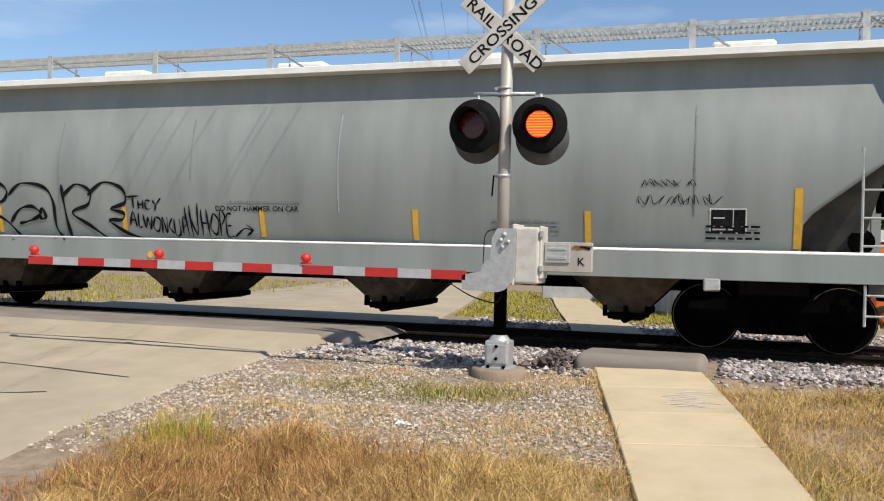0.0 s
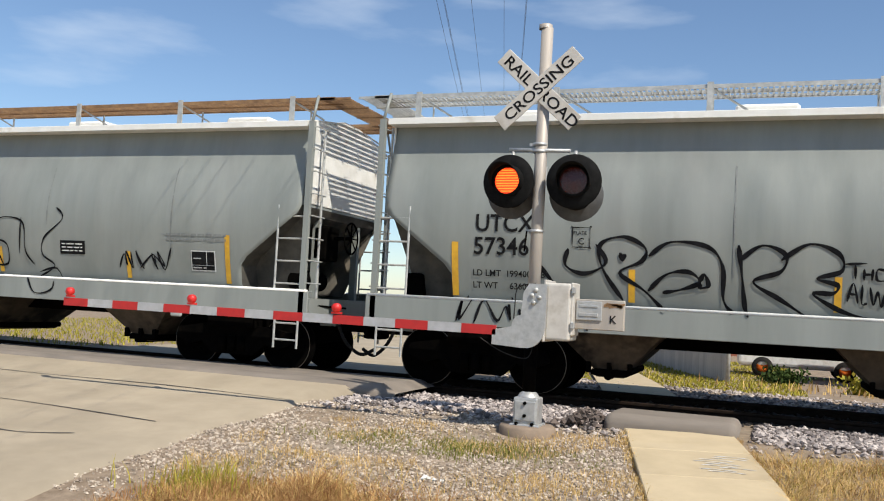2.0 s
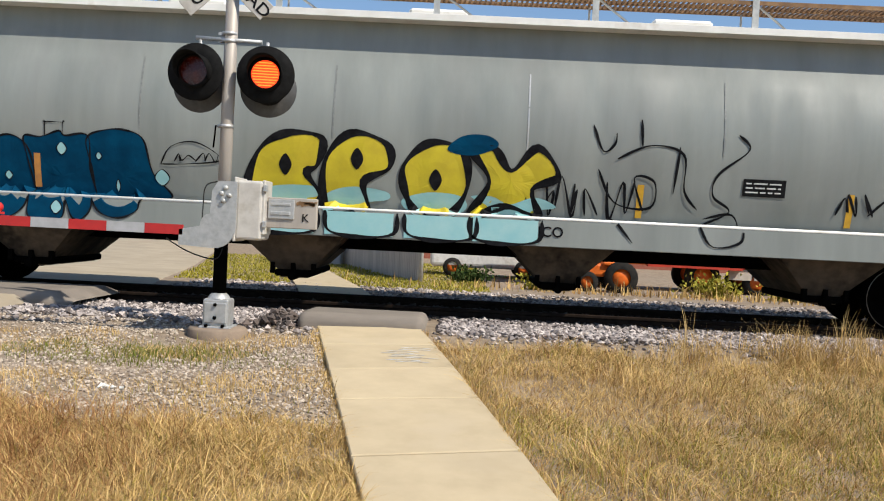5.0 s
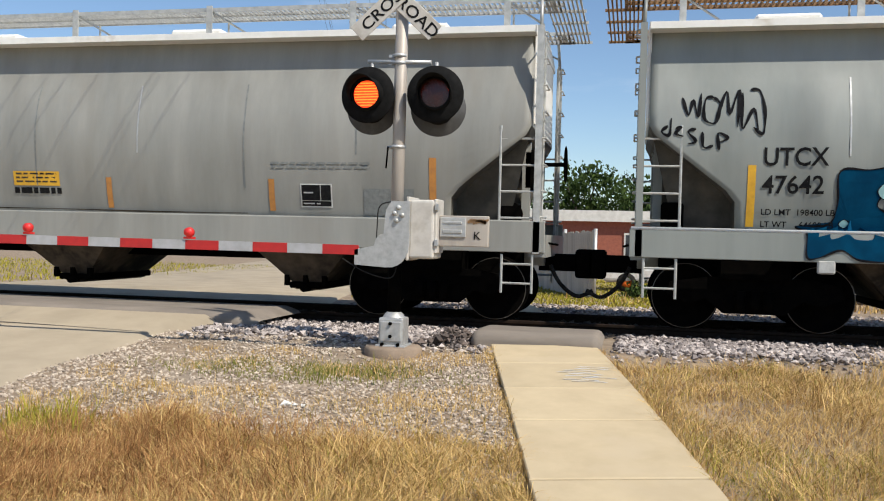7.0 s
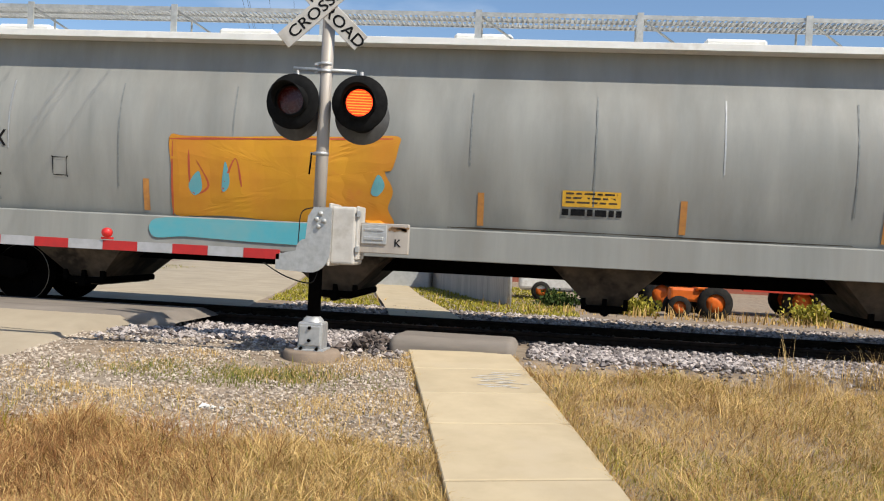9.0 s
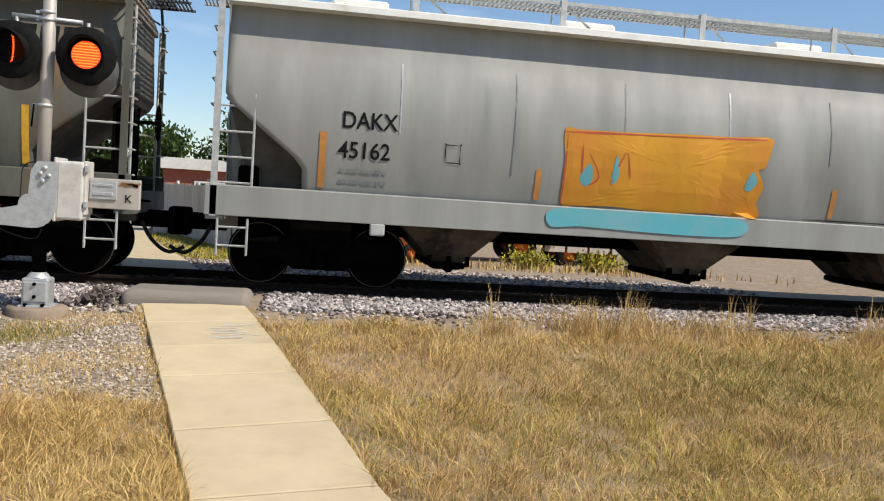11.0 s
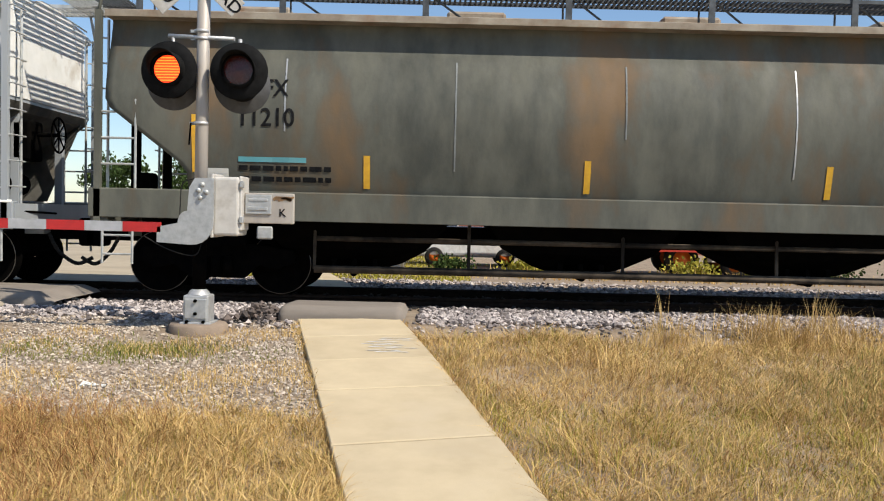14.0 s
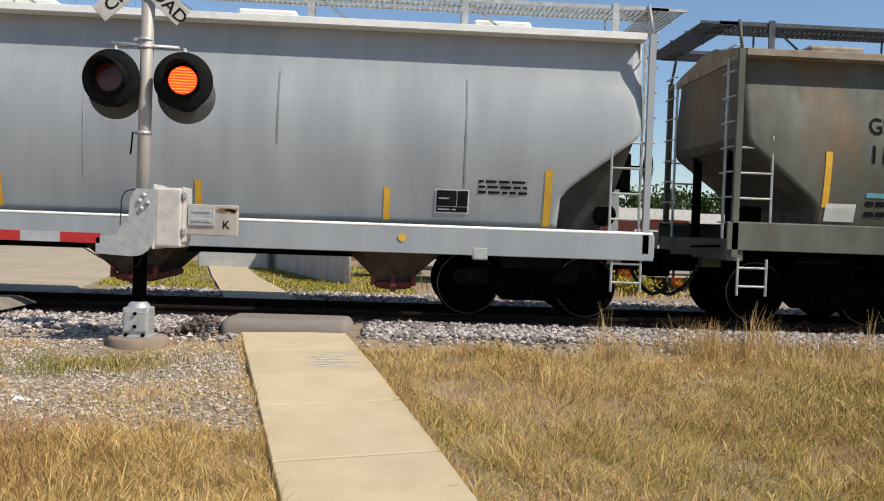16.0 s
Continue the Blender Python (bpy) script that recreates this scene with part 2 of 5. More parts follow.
# ---- mesh helpers ----


def mesh_of(bm, name, mats, smooth=False):
    me = bpy.data.meshes.new(name)
    bm.to_mesh(me)
    bm.free()
    for m in mats if isinstance(mats, (list, tuple)) else [mats]:
        me.materials.append(m)
    if smooth:
        for p in me.polygons:
            p.use_smooth = True
    return me


def part(name, bm, material, parent=None, label="", smooth=False):
    ob = new(name, mesh_of(bm, name, material, smooth))
    if parent:
        ob.parent = parent
    if label:
        ob["label"] = label
    return ob


def thing(name, label, category, group="", kind="", at=(0, 0, 0)):
    ob = new(name)
    ob.location = at
    ob.empty_display_size = 0.2
    return tagged(ob, label, category, group, kind)


def bm_new():
    return bmesh.new()


def box(bm, x0, x1, y0, y1, z0, z1, mi=0, m=None):
    vs = [bm.verts.new(p) for p in ((x0, y0, z0), (x1, y0, z0), (x1, y1, z0), (x0, y1, z0), (x0, y0, z1), (x1, y0, z1), (x1, y1, z1), (x0, y1, z1))]
    if m:
        for v in vs:
            v.co = m @ v.co
    for q in ((3, 2, 1, 0), (4, 5, 6, 7), (0, 1, 5, 4), (1, 2, 6, 5), (2, 3, 7, 6), (3, 0, 4, 7)):
        bm.faces.new([vs[i] for i in q]).material_index = mi
    return vs


def rbox(bm, x0, x1, y0, y1, z0, z1, r=0.02, seg=2):
    """A box with rounded edges."""
    b2 = bmesh.new()
    box(b2, x0, x1, y0, y1, z0, z1)
    bmesh.ops.bevel(b2, geom=list(b2.edges), offset=r, segments=seg, affect="EDGES", profile=0.5)
    add(bm, b2)


def add(bm, b2, mi=None):
    idx = {v: bm.verts.new(v.co) for v in b2.verts}
    for f in b2.faces:
        try:
            g = bm.faces.new([idx[v] for v in f.verts])
            g.material_index = f.material_index if mi is None else mi
            g.smooth = f.smooth
        except ValueError:
            pass
    b2.free()


def rod(bm, a, b, r, n=8, r2=None, mi=0, caps=True):
    a, b = Vector(a), Vector(b)
    d = (b - a).normalized()
    s = d.orthogonal().normalized()
    u = d.cross(s)
    r2 = r if r2 is None else r2
    ra = [bm.verts.new(a + r * (math.cos(6.28318 * i / n) * s + math.sin(6.28318 * i / n) * u)) for i in range(n)]
    rb = [bm.verts.new(b + r2 * (math.cos(6.28318 * i / n) * s + math.sin(6.28318 * i / n) * u)) for i in range(n)]
    for i in range(n):
        f = bm.faces.new((ra[i], ra[(i + 1) % n], rb[(i + 1) % n], rb[i]))
        f.material_index, f.smooth = mi, n > 6
    if caps:
        bm.faces.new(ra[::-1]).material_index = mi
        bm.faces.new(rb).material_index = mi


def pipe(bm, pts, r, n=8):
    for a, b in zip(pts, pts[1:]):
        rod(bm, a, b, r, n)


def lathe(bm, prof, n=24, axis="y", mi=0, arc=1.0, start=0.0):
    """Turns a profile of (radius, along) about an axis through the origin."""
    rings = []
    for k in range(n + (arc < 1)):
        a = 6.28318 * (start + arc * k / n)
        c, s = math.cos(a), math.sin(a)
        rings.append([bm.verts.new({"y": (r * c, h, r * s), "x": (h, r * c, r * s), "z": (r * c, r * s, h)}[axis]) for r, h in prof])
    for k in range(n):
        p, q = rings[k], rings[(k + 1) % len(rings)]
        for i in range(len(prof) - 1):
            f = bm.faces.new((p[i], p[i + 1], q[i + 1], q[i]))
            f.material_index, f.smooth = mi, True
    return rings


def prism(bm, pts, y0, y1, mi=0):
    """A plate of outline pts in x, z between two depths."""
    a = [bm.verts.new((x, y0, z)) for x, z in pts]
    b = [bm.verts.new((x, y1, z)) for x, z in pts]
    n = len(pts)
    for f in (bm.faces.new(a), bm.faces.new(b[::-1])):
        f.material_index = mi
    for i in range(n):
        bm.faces.new((a[i], b[i], b[(i + 1) % n], a[(i + 1) % n])).material_index = mi


def lerp(table, v):
    for (a, p), (b, q) in zip(table, table[1:]):
        if v <= b:
            return p + (q - p) * max(0.0, (v - a) / (b - a))
    return table[-1][1]


def text_mesh(body, size, width=1.0):
    """Vertices and faces of flat lettering from the built-in font, with its origin at the lower left."""
    cu = bpy.data.curves.new("lettering", "FONT")
    cu.body, cu.size, cu.resolution_u = body, size, 3
    cu.offset = 0.012 * size
    ob = bpy.data.objects.new("lettering", cu)
    me = bpy.data.meshes.new_from_object(ob)
    vs = [(v.co.x * width, v.co.y) for v in me.vertices]
    fs = [tuple(p.vertices) for p in me.polygons]
    bpy.data.objects.remove(ob)
    bpy.data.curves.remove(cu)
    bpy.data.meshes.remove(me)
    return vs, fs


def smooth_line(pts, closed=False, n=6):
    out = []
    k = len(pts)
    for i in range(k if closed else k - 1):
        p = [Vector(pts[(i + j) % k] if closed else pts[min(max(i + j, 0), k - 1)]) for j in (-1, 0, 1, 2)]
        for s in range(n):
            t = s / n
            out.append(0.5 * (2 * p[1] + (p[2] - p[0]) * t + (2 * p[0] - 5 * p[1] + 4 * p[2] - p[3]) * t * t + (3 * p[1] - p[0] - 3 * p[2] + p[3]) * t ** 3))
    if not closed:
        out.append(Vector(pts[-1]))
    return out


def ribbon(pts, w, closed=False):
    """Quads of a painted stroke along a smooth line."""
    pts = smooth_line(pts, closed)
    n = len(pts)
    vs, fs = [], []
    for i, p in enumerate(pts):
        a, b = pts[i - 1 if closed or i else 0], pts[(i + 1) % n if closed or i < n - 1 else n - 1]
        d = (b - a).normalized() if (b - a).length else Vector((1, 0))
        k = w * (0.8 + 0.35 * math.sin(i * 0.7)) * (1 if closed else min(1.0, 0.45 + 0.3 * min(i, n - 1 - i)))
        vs += [p + k / 2 * Vector((-d.y, d.x)), p - k / 2 * Vector((-d.y, d.x))]
    for i in range(n if closed else n - 1):
        j = (i + 1) % n
        fs.append((2 * i, 2 * i + 1, 2 * j + 1, 2 * j))
    return vs, fs

# ---- ground ----
RAIL = 0.56
TRACK = 12.75
PROFILE = [(-60, 0.0), (3.4, 0.0), (4.4, 0.05), (5.2, 0.16), (6.4, 0.27), (7.4, 0.36), (9.2, 0.5), (9.8, 0.48), (10.6, 0.42), (11.4, 0.42), (14.6, 0.42), (17, 0.4), (24, 0.22), (60, 0.15), (3000, 0.0)]


def ground_z(x, y):
    return lerp(PROFILE, y) + (0.03 * noise.noise((x * 0.9, y * 0.9, 0)) if 0 < y < 9 else 0)


ROAD_R = [(-60, -1.6), (4.4, -1.42), (10.7, -1.2), (14.7, -1.34), (39.5, -6.8), (200, -40)]
ROAD_L = [(-60, -10.4), (4.4, -9.8), (14.7, -9.6), (39.5, -14), (200, -50)]
WALK_C, WALK_D, WALK_S = Vector((3.28, 9.24)), Vector((0.215, -0.9766)), Vector((0.9766, 0.215))


def walk_off(x, y):
    """Distance from the footpath's middle line."""
    return (Vector((x, y)) - WALK_C).dot(WALK_S)


xs = [-1500, -400, -120, -50, -24] + [-16 + 0.5 * i for i in range(81)] + [30, 50, 120, 400, 1500]
ys = [-60, -20, -6] + [-2 + 0.4 * i for i in range(56)] + [22, 25, 30, 40, 60, 120, 400, 3000]
bm = bm_new()
grid = [[bm.verts.new((x, y, ground_z(x, y))) for x in xs] for y in ys]
for j in range(len(ys) - 1):
    for i in range(len(xs) - 1):
        bm.faces.new((grid[j][i], grid[j][i + 1], grid[j + 1][i + 1], grid[j + 1][i])).smooth = True
ground = tagged(part("ground", bm, M_SOIL), "dry gravelly soil sloping up to the railway", "ground", kind="structure")

# road: one sheet with a thick edge, lifted over the soil
bm = bm_new()
prev = None
for y in [-60, -20, -6, 0, 2, 3.4, 4.4, 5.2, 6.4, 7.4, 8.3, 9.2, 9.8, 10.4, 11.2]:
    zz = lerp(PROFILE, y) + 0.05 + (0.12 if y > 9.7 else 0)
    wob = 0.08 * noise.noise((y * 1.3, 4, 0))
    row = [bm.verts.new((lerp(ROAD_L, y), y, zz)), bm.verts.new((lerp(ROAD_R, y) - 0.25 + wob, y, zz)), bm.verts.new((lerp(ROAD_R, y) + wob, y, zz - 0.12))]
    if prev:
        for k in range(2):
            bm.faces.new((prev[k], prev[k + 1], row[k + 1], row[k])).smooth = True
    prev = row
road = tagged(part("road", bm, M_ROAD), "pale worn asphalt road rising to the level crossing", "road", kind="structure")
bm = bm_new()
prev = None
for y in [14.3, 15, 17, 20, 24, 30, 40, 60, 120, 200]:
    zz = lerp(PROFILE, y) + 0.05
    row = [bm.verts.new((lerp(ROAD_L, y), y, zz)), bm.verts.new((lerp(ROAD_R, y), y, zz)), bm.verts.new((lerp(ROAD_R, y) + 0.1, y, zz - 0.1))]
    if prev:
        for k in range(2):
            bm.faces.new((prev[k], prev[k + 1], row[k + 1], row[k])).smooth = True
    prev = row
tagged(part("road_far", bm, M_ROAD), "pale road running away beyond the railway", "road", kind="structure")
bm = bm_new()
for pts in ([(-9, 9.1), (-6, 8.9), (-3.6, 8.95), (-1.6, 8.8)], [(-9, 7.2), (-5, 7.25), (-2.2, 7.0)], [(-4.5, 9.75), (-3, 9.7), (-1.8, 9.6)], [(-4, 6.1), (-3.2, 6.0), (-2.6, 6.2)]):
    vs, fs = ribbon(pts, 0.035)
    vv = [bm.verts.new((v[0], v[1], lerp(PROFILE, v[1]) + 0.056)) for v in vs]
    for f in fs:
        bm.faces.new([vv[i] for i in f])
tagged(part("crack_seal", bm, M_TAR, road), "thin dark tar lines sealing road cracks")

# footpath slabs
cuts = [0.0, 0.98, 2.01, 3.0, 4.29, 5.5, 6.7, 7.9, 9.1, 10.1]
footpath = thing("footpath", "tan concrete footpath of cast slabs", "footpath", kind="structure")
for a, b in zip(cuts, cuts[1:]):
    bm = bm_new()
    gap = 0.007 if a < 1.5 else 0.014
    p = [WALK_C + WALK_D * (a + gap) - WALK_S * 0.64, WALK_C + WALK_D * (a + gap) + WALK_S * 0.57, WALK_C + WALK_D * (b - gap) + WALK_S * 0.57, WALK_C + WALK_D * (b - gap) - WALK_S * 0.64]
    zt = [lerp(PROFILE, q.y) + 0.055 for q in p]
    top = [bm.verts.new((q.x, q.y, z)) for q, z in zip(p, zt)]
    bot = [bm.verts.new((q.x, q.y, z - 0.14)) for q, z in zip(p, zt)]
    bm.faces.new(top[::-1])
    bm.faces.new(bot)
    for i in range(4):
        bm.faces.new((top[i], top[(i + 1) % 4], bot[(i + 1) % 4], bot[i]))
    bmesh.ops.bevel(bm, geom=[e for e in bm.edges if all(v in top for v in e.verts)], offset=0.008, segments=1, affect="EDGES")
    bmesh.ops.recalc_face_normals(bm, faces=list(bm.faces))
    part("slab", bm, M_CONC, footpath)
bm = bm_new()
prev = None
for y in [14.4, 16, 18, 21, 24, 30, 40]:
    c = WALK_C + WALK_D * ((y - WALK_C.y) / WALK_D.y)
    z = lerp(PROFILE, y) + 0.05
    row = [bm.verts.new((c.x - 0.65, y, z)), bm.verts.new((c.x + 0.65, y, z)), bm.verts.new((c.x + 0.66, y, z - 0.08))]
    if prev:
        for k in range(2):
            bm.faces.new((prev[k], prev[k + 1], row[k + 1], row[k]))
    prev = row
tagged(part("footpath_far", bm, M_CONC), "tan concrete footpath beyond the railway", "footpath", kind="structure")
# chalky patch on the path
bm = bm_new()
for k in range(9):
    c = WALK_C + WALK_D * (1.2 + 0.075 * k) + WALK_S * (-0.02 + 0.4 * random.random())
    vs, fs = ribbon([(c.x - 0.16, c.y), (c.x, c.y + 0.03), (c.x + 0.18, c.y + 0.02)], 0.022)
    vv = [bm.verts.new((v[0], v[1], lerp(PROFILE, v[1]) + 0.0585)) for v in vs]
    for f in fs:
        bm.faces.new([vv[i] for i in f])
part("chalk_mark", bm, M_WHITE, footpath, "faint white chalky scuffs")


def apron(name, x0, x1, y0, label, far):
    """A rounded asphalt ramp from the path up to the rails."""
    bm = bm_new()
    prof = [(y0, 0.0), (y0 - 0.02, 0.06), (y0 + 0.01, 0.12), (y0 + 0.06, 0.155), (y0 + 0.16, 0.17), (y0 + 0.5, 0.165), (far, 0.14)]
    cols = []
    n = 40
    for i in range(n + 1):
        u = i / n
        e = min(u, 1 - u) * (x1 - x0)
        k = min(1.0, e / 0.1)
        k = math.sqrt(max(0, 1 - (1 - k) ** 2))
        cols.append([bm.verts.new(((x0 + x1) / 2 + (x1 - x0) * (u - 0.5), y + (1 - k) * 0.16, 0.44 + h * (0.25 + 0.75 * k) + (0.06 if h else 0))) for y, h in prof])
    for p, q in zip(cols, cols[1:]):
        for i in range(len(prof) - 1):
            bm.faces.new((p[i], q[i], q[i + 1], p[i + 1])).smooth = True
    return tagged(part(name, bm, M_PANEL), label, "crossing apron", kind="structure")


apron("path_apron", 2.36, 3.9, 9.27, "rounded grey asphalt apron between path and rails", 10.35)
apron("road_apron", -9.8, -0.75, 10.2, "grey asphalt apron of the road beside the rails", 11.9)

# ---- track ----
track = thing("railway_track", "steel rails on dark timber ties in ballast", "railway track", kind="structure")
for y in (TRACK - 0.755, TRACK + 0.755):
    bm = bm_new()
    prof = [(-0.07, 0), (0.07, 0), (0.07, 0.015), (0.012, 0.03), (0.012, 0.12), (0.037, 0.135), (0.037, 0.17), (0.025, 0.178), (-0.025, 0.178), (-0.037, 0.17), (-0.037, 0.135), (-0.012, 0.12), (-0.012, 0.03), (-0.07, 0.015)]
    a = [bm.verts.new((-90, y + p, RAIL - 0.178 + q)) for p, q in prof]
    b = [bm.verts.new((110, y + p, RAIL - 0.178 + q)) for p, q in prof]
    for i in range(len(prof)):
        f = bm.faces.new((a[i], a[(i + 1) % len(prof)], b[(i + 1) % len(prof)], b[i]))
        f.material_index = 0
    bmesh.ops.recalc_face_normals(bm, faces=list(bm.faces))
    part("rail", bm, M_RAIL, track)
bm = bm_new()
box(bm, -0.115, 0.115, -1.3, 1.3, -0.09, 0.09)
bmesh.ops.bevel(bm, geom=list(bm.edges), offset=0.012, segments=1, affect="EDGES")
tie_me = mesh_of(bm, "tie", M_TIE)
for i in range(84):
    t = new("tie", tie_me)
    t.parent = track
    t.location = (-18 + i * 0.55, TRACK + random.uniform(-0.04, 0.04), RAIL - 0.27)


def scatter(name, n, where, size, mat, label, category, squash=0.7, seed=1):
    """One mesh of many small angular stones lying on the ground."""
    rng = random.Random(seed)
    base = [Vector(v) for v in ((1, 0, 0), (-1, 0, 0), (0, 1, 0), (0, -1, 0), (0, 0, 1), (0, 0, -1))]
    tri = ((0, 2, 4), (2, 1, 4), (1, 3, 4), (3, 0, 4), (2, 0, 5), (1, 2, 5), (3, 1, 5), (0, 3, 5))
    vs, fs = [], []
    while n > 0:
        x, y, z = where(rng)
        if x is None:
            continue
        n -= 1
        r = size[0] + (size[1] - size[0]) * rng.random() ** 2
        e = Euler((rng.random() * 6, rng.random() * 6, rng.random() * 6)).to_matrix()
        k = len(vs)
        for b in base:
            q = e @ (b * r * rng.uniform(0.65, 1.15))
            vs.append((x + q.x, y + q.y, z + q.z * squash + r * 0.25))
        fs += [(a + k, b + k, c + k) for a, b, c in tri]
    me = bpy.data.meshes.new(name)
    me.from_pydata(vs, [], fs)
    me.materials.append(mat)
    return tagged(new(name, me), label, category, kind="stuff")


def on_ballast(r):
    x, y = r.uniform(-1.2, 17), r.uniform(8.7, 11.45)
    if 2.35 < x < 4.05 and y > 9.1 or abs(walk_off(x, y)) < 0.66 and y < 9.4 or (y < 9.2 + 0.3 * noise.noise((x, 0, 0)) and r.random() < 0.85):
        return None, 0, 0
    return x, y, lerp(PROFILE, y) + r.uniform(-0.03, 0.045)


def on_verge(r):
    x, y = r.uniform(-1.6, 3.4), r.uniform(4.8, 9.2)
    if math.hypot(x - 1.65, y - 8.54) < 0.42 or walk_off(x, y) > -0.66 or noise.noise((x * 0.7, y * 0.7, 3)) < -0.3 and r.random() < 0.7 or y < 5.6 and r.random() < 0.5:
        return None, 0, 0
    return x, y, ground_z(x, y)


scatter("ballast", 24000, on_ballast, (0.026, 0.06), M_STONE, "grey and brown crushed stone ballast beside the rails", "ballast", seed=4)
# dark stones paint the train's shade onto the track bed
scatter("track_ballast", 6500, lambda r: (r.uniform(-14, 20), (v := r.uniform(11.35, 14.3)), lerp(PROFILE, v) - 0.01), (0.04, 0.075), M_SHADESTONE, "ballast between the rails, darkened in colour for the train's shade", "ballast", seed=9)
scatter("gravel", 18000, on_verge, (0.008, 0.03), M_GRAVEL, "pale loose gravel on the verge", "gravel", seed=5)
scatter("ballast_far", 4000, lambda r: (r.uniform(-1, 14), (v := r.uniform(14.2, 17.5)), lerp(PROFILE, v)), (0.03, 0.07), M_STONE, "grey ballast on the far shoulder of the track", "ballast", seed=6)
scatter("broken_asphalt", 420, lambda r: ((v := r.gauss(2.12, 0.2)), r.uniform(9.0, 9.9), 0.45 + r.uniform(0, max(0.02, 0.2 - 0.5 * abs(v - 2.12)))), (0.03, 0.075), M_PILE, "dark broken lumps beside the apron", "rubble", seed=7)
scatter("pale_rock", 6, lambda r: (1.38 + r.uniform(-0.1, 0.1), 6.27 + r.uniform(-0.05, 0.05), 0.27), (0.03, 0.09), M_WHITE, "small pale stones lying in the gravel", "stones", seed=8)


def grass(name, n, where, h, w, mat, label, seed, lean=0.5, segs=3):
    """One mesh of many bent blades."""
    rng = random.Random(seed)
    vs, fs = [], []
    while n > 0:
        x, y = where(rng)
        if x is None:
            continue
        n -= 1
        z, a = ground_z(x, y), rng.random() * 6.283
        clump = noise.noise((x * 2.1, y * 2.1, 5.0)) + 0.6 * noise.noise((x * 0.7, y * 0.7, 8.0))
        hh, ww = rng.uniform(*h) * min(1.5, max(0.45, 0.95 + 0.8 * clump)), rng.uniform(*w)
        c, s = math.cos(a), math.sin(a)
        bend = rng.uniform(0.1, 1.0) * lean
        t = 6.0 * noise.noise((x * 1.3, y * 1.3, 2.0)) + rng.gauss(0, 1.7)
        bx, by = math.cos(t) * bend * hh, math.sin(t) * bend * hh
        k = len(vs)
        for i in range(segs):
            u = i / segs
            wi = ww * (1 - u * 0.75)
            px, py, pz = x + bx * u * u, y + by * u * u, z + hh * (u - 0.25 * bend * u * u)
            vs += [(px - c * wi, py - s * wi, pz), (px + c * wi, py + s * wi, pz)]
        vs.append((x + bx, y + by, z + hh * (1 - 0.25 * bend)))
        for i in range(segs - 1):
            fs.append((k + 2 * i, k + 2 * i + 1, k + 2 * i + 3, k + 2 * i + 2))
        fs.append((k + 2 * segs - 2, k + 2 * segs - 1, k + 2 * segs))
    me = bpy.data.meshes.new(name)
    me.from_pydata(vs, [], fs)
    me.materials.append(mat)
    return tagged(new(name, me), label, "grass", kind="stuff")


def right_field(r):
    x, y = r.uniform(3.3, 15.5), r.uniform(2.4, 9.1)
    if walk_off(x, y) < 0.56 + 0.25 * max(0.0, r.random() - 0.4) or y > 8.45 + 0.5 * noise.noise((x * 0.8, 7, 0)) or x > 6 + 1.05 * (y + 1) + 1.2:
        return None, 0
    return x, y


def left_field(r):
    x, y = r.uniform(-1.2, 4.6), r.uniform(2.2, 6.6)
    if walk_off(x, y) > -0.64 or y > 5.5 + 0.5 * noise.noise((x * 0.9, 1, 0)) and r.random() < 0.93 or x < -0.6 + 0.4 * noise.noise((y, 3, 2)):
        return None, 0
    return x, y


def olive_field(r):
    x, y = right_field(r)
    if x is None or noise.noise((x * 0.45, y * 0.45, 11)) + (0.35 if y < 6 else -0.1) < r.uniform(-0.35, 0.45):
        return None, 0
    return x, y


TUFTS = [(6.6 + 0.5 * i + random.Random(i).uniform(-0.3, 0.3), 8.4 + random.Random(i + 50).uniform(-0.25, 0.45), random.Random(i + 90).uniform(0.2, 0.5)) for i in range(15)] + [(8.3, 8.6, 0.4), (8.9, 8.7, 0.4), (9.6, 8.65, 0.4), (12.2, 8.7, 0.5)] * 2


def edge_tufts(r):
    c = r.choice(TUFTS)
    x, y = r.gauss(c[0], c[2]), r.gauss(c[1], c[2] * 0.5)
    return (x, y) if walk_off(x, y) > 0.85 and y < 9.3 else (None, 0)


def green_patch(r):
    x, y = r.gauss(1.0, 0.75), r.gauss(7.55, 0.22)
    return (x, y) if walk_off(x, y) < -0.7 else (None, 0)


def path_edge(r):
    s, side = r.uniform(0.2, 7), r.choice((-1, 1))
    p = WALK_C + WALK_D * s + WALK_S * ((-0.61 if side < 0 else 0.54) + side * abs(r.gauss(0, 0.06)))
    return p.x, p.y


grass("dry_grass", 105000, right_field, (0.04, 0.18), (0.0016, 0.0036), M_DRY, "dry straw-coloured grass beside the path", 11, 2.2)
grass("olive_grass", 30000, olive_field, (0.05, 0.17), (0.0018, 0.004), M_OLIVE, "olive-green blades among dry grass", 12, 1.6)
grass("seed_grass", 11000, right_field, (0.1, 0.27), (0.002, 0.005), M_SEED, "pale nodding seed heads over the dry grass", 13, 2.0)
grass("dry_grass_verge", 56000, left_field, (0.04, 0.18), (0.0016, 0.0036), M_DRY, "dry brown grass between road and path", 14, 2.1)
grass("seed_grass_verge", 7000, left_field, (0.1, 0.26), (0.002, 0.005), M_SEED, "pale seed heads in the verge grass", 15, 1.4)
grass("olive_grass_verge", 6000, left_field, (0.05, 0.15), (0.002, 0.0045), M_OLIVE, "olive blades in the verge grass", 16, 1.5)
def russet_patch(r):
    x, y = r.gauss(0.5, 0.9), r.gauss(4.6, 0.6)
    return (x, y) if walk_off(x, y) < -0.7 and x > -0.9 and y < 5.7 else (None, 0)


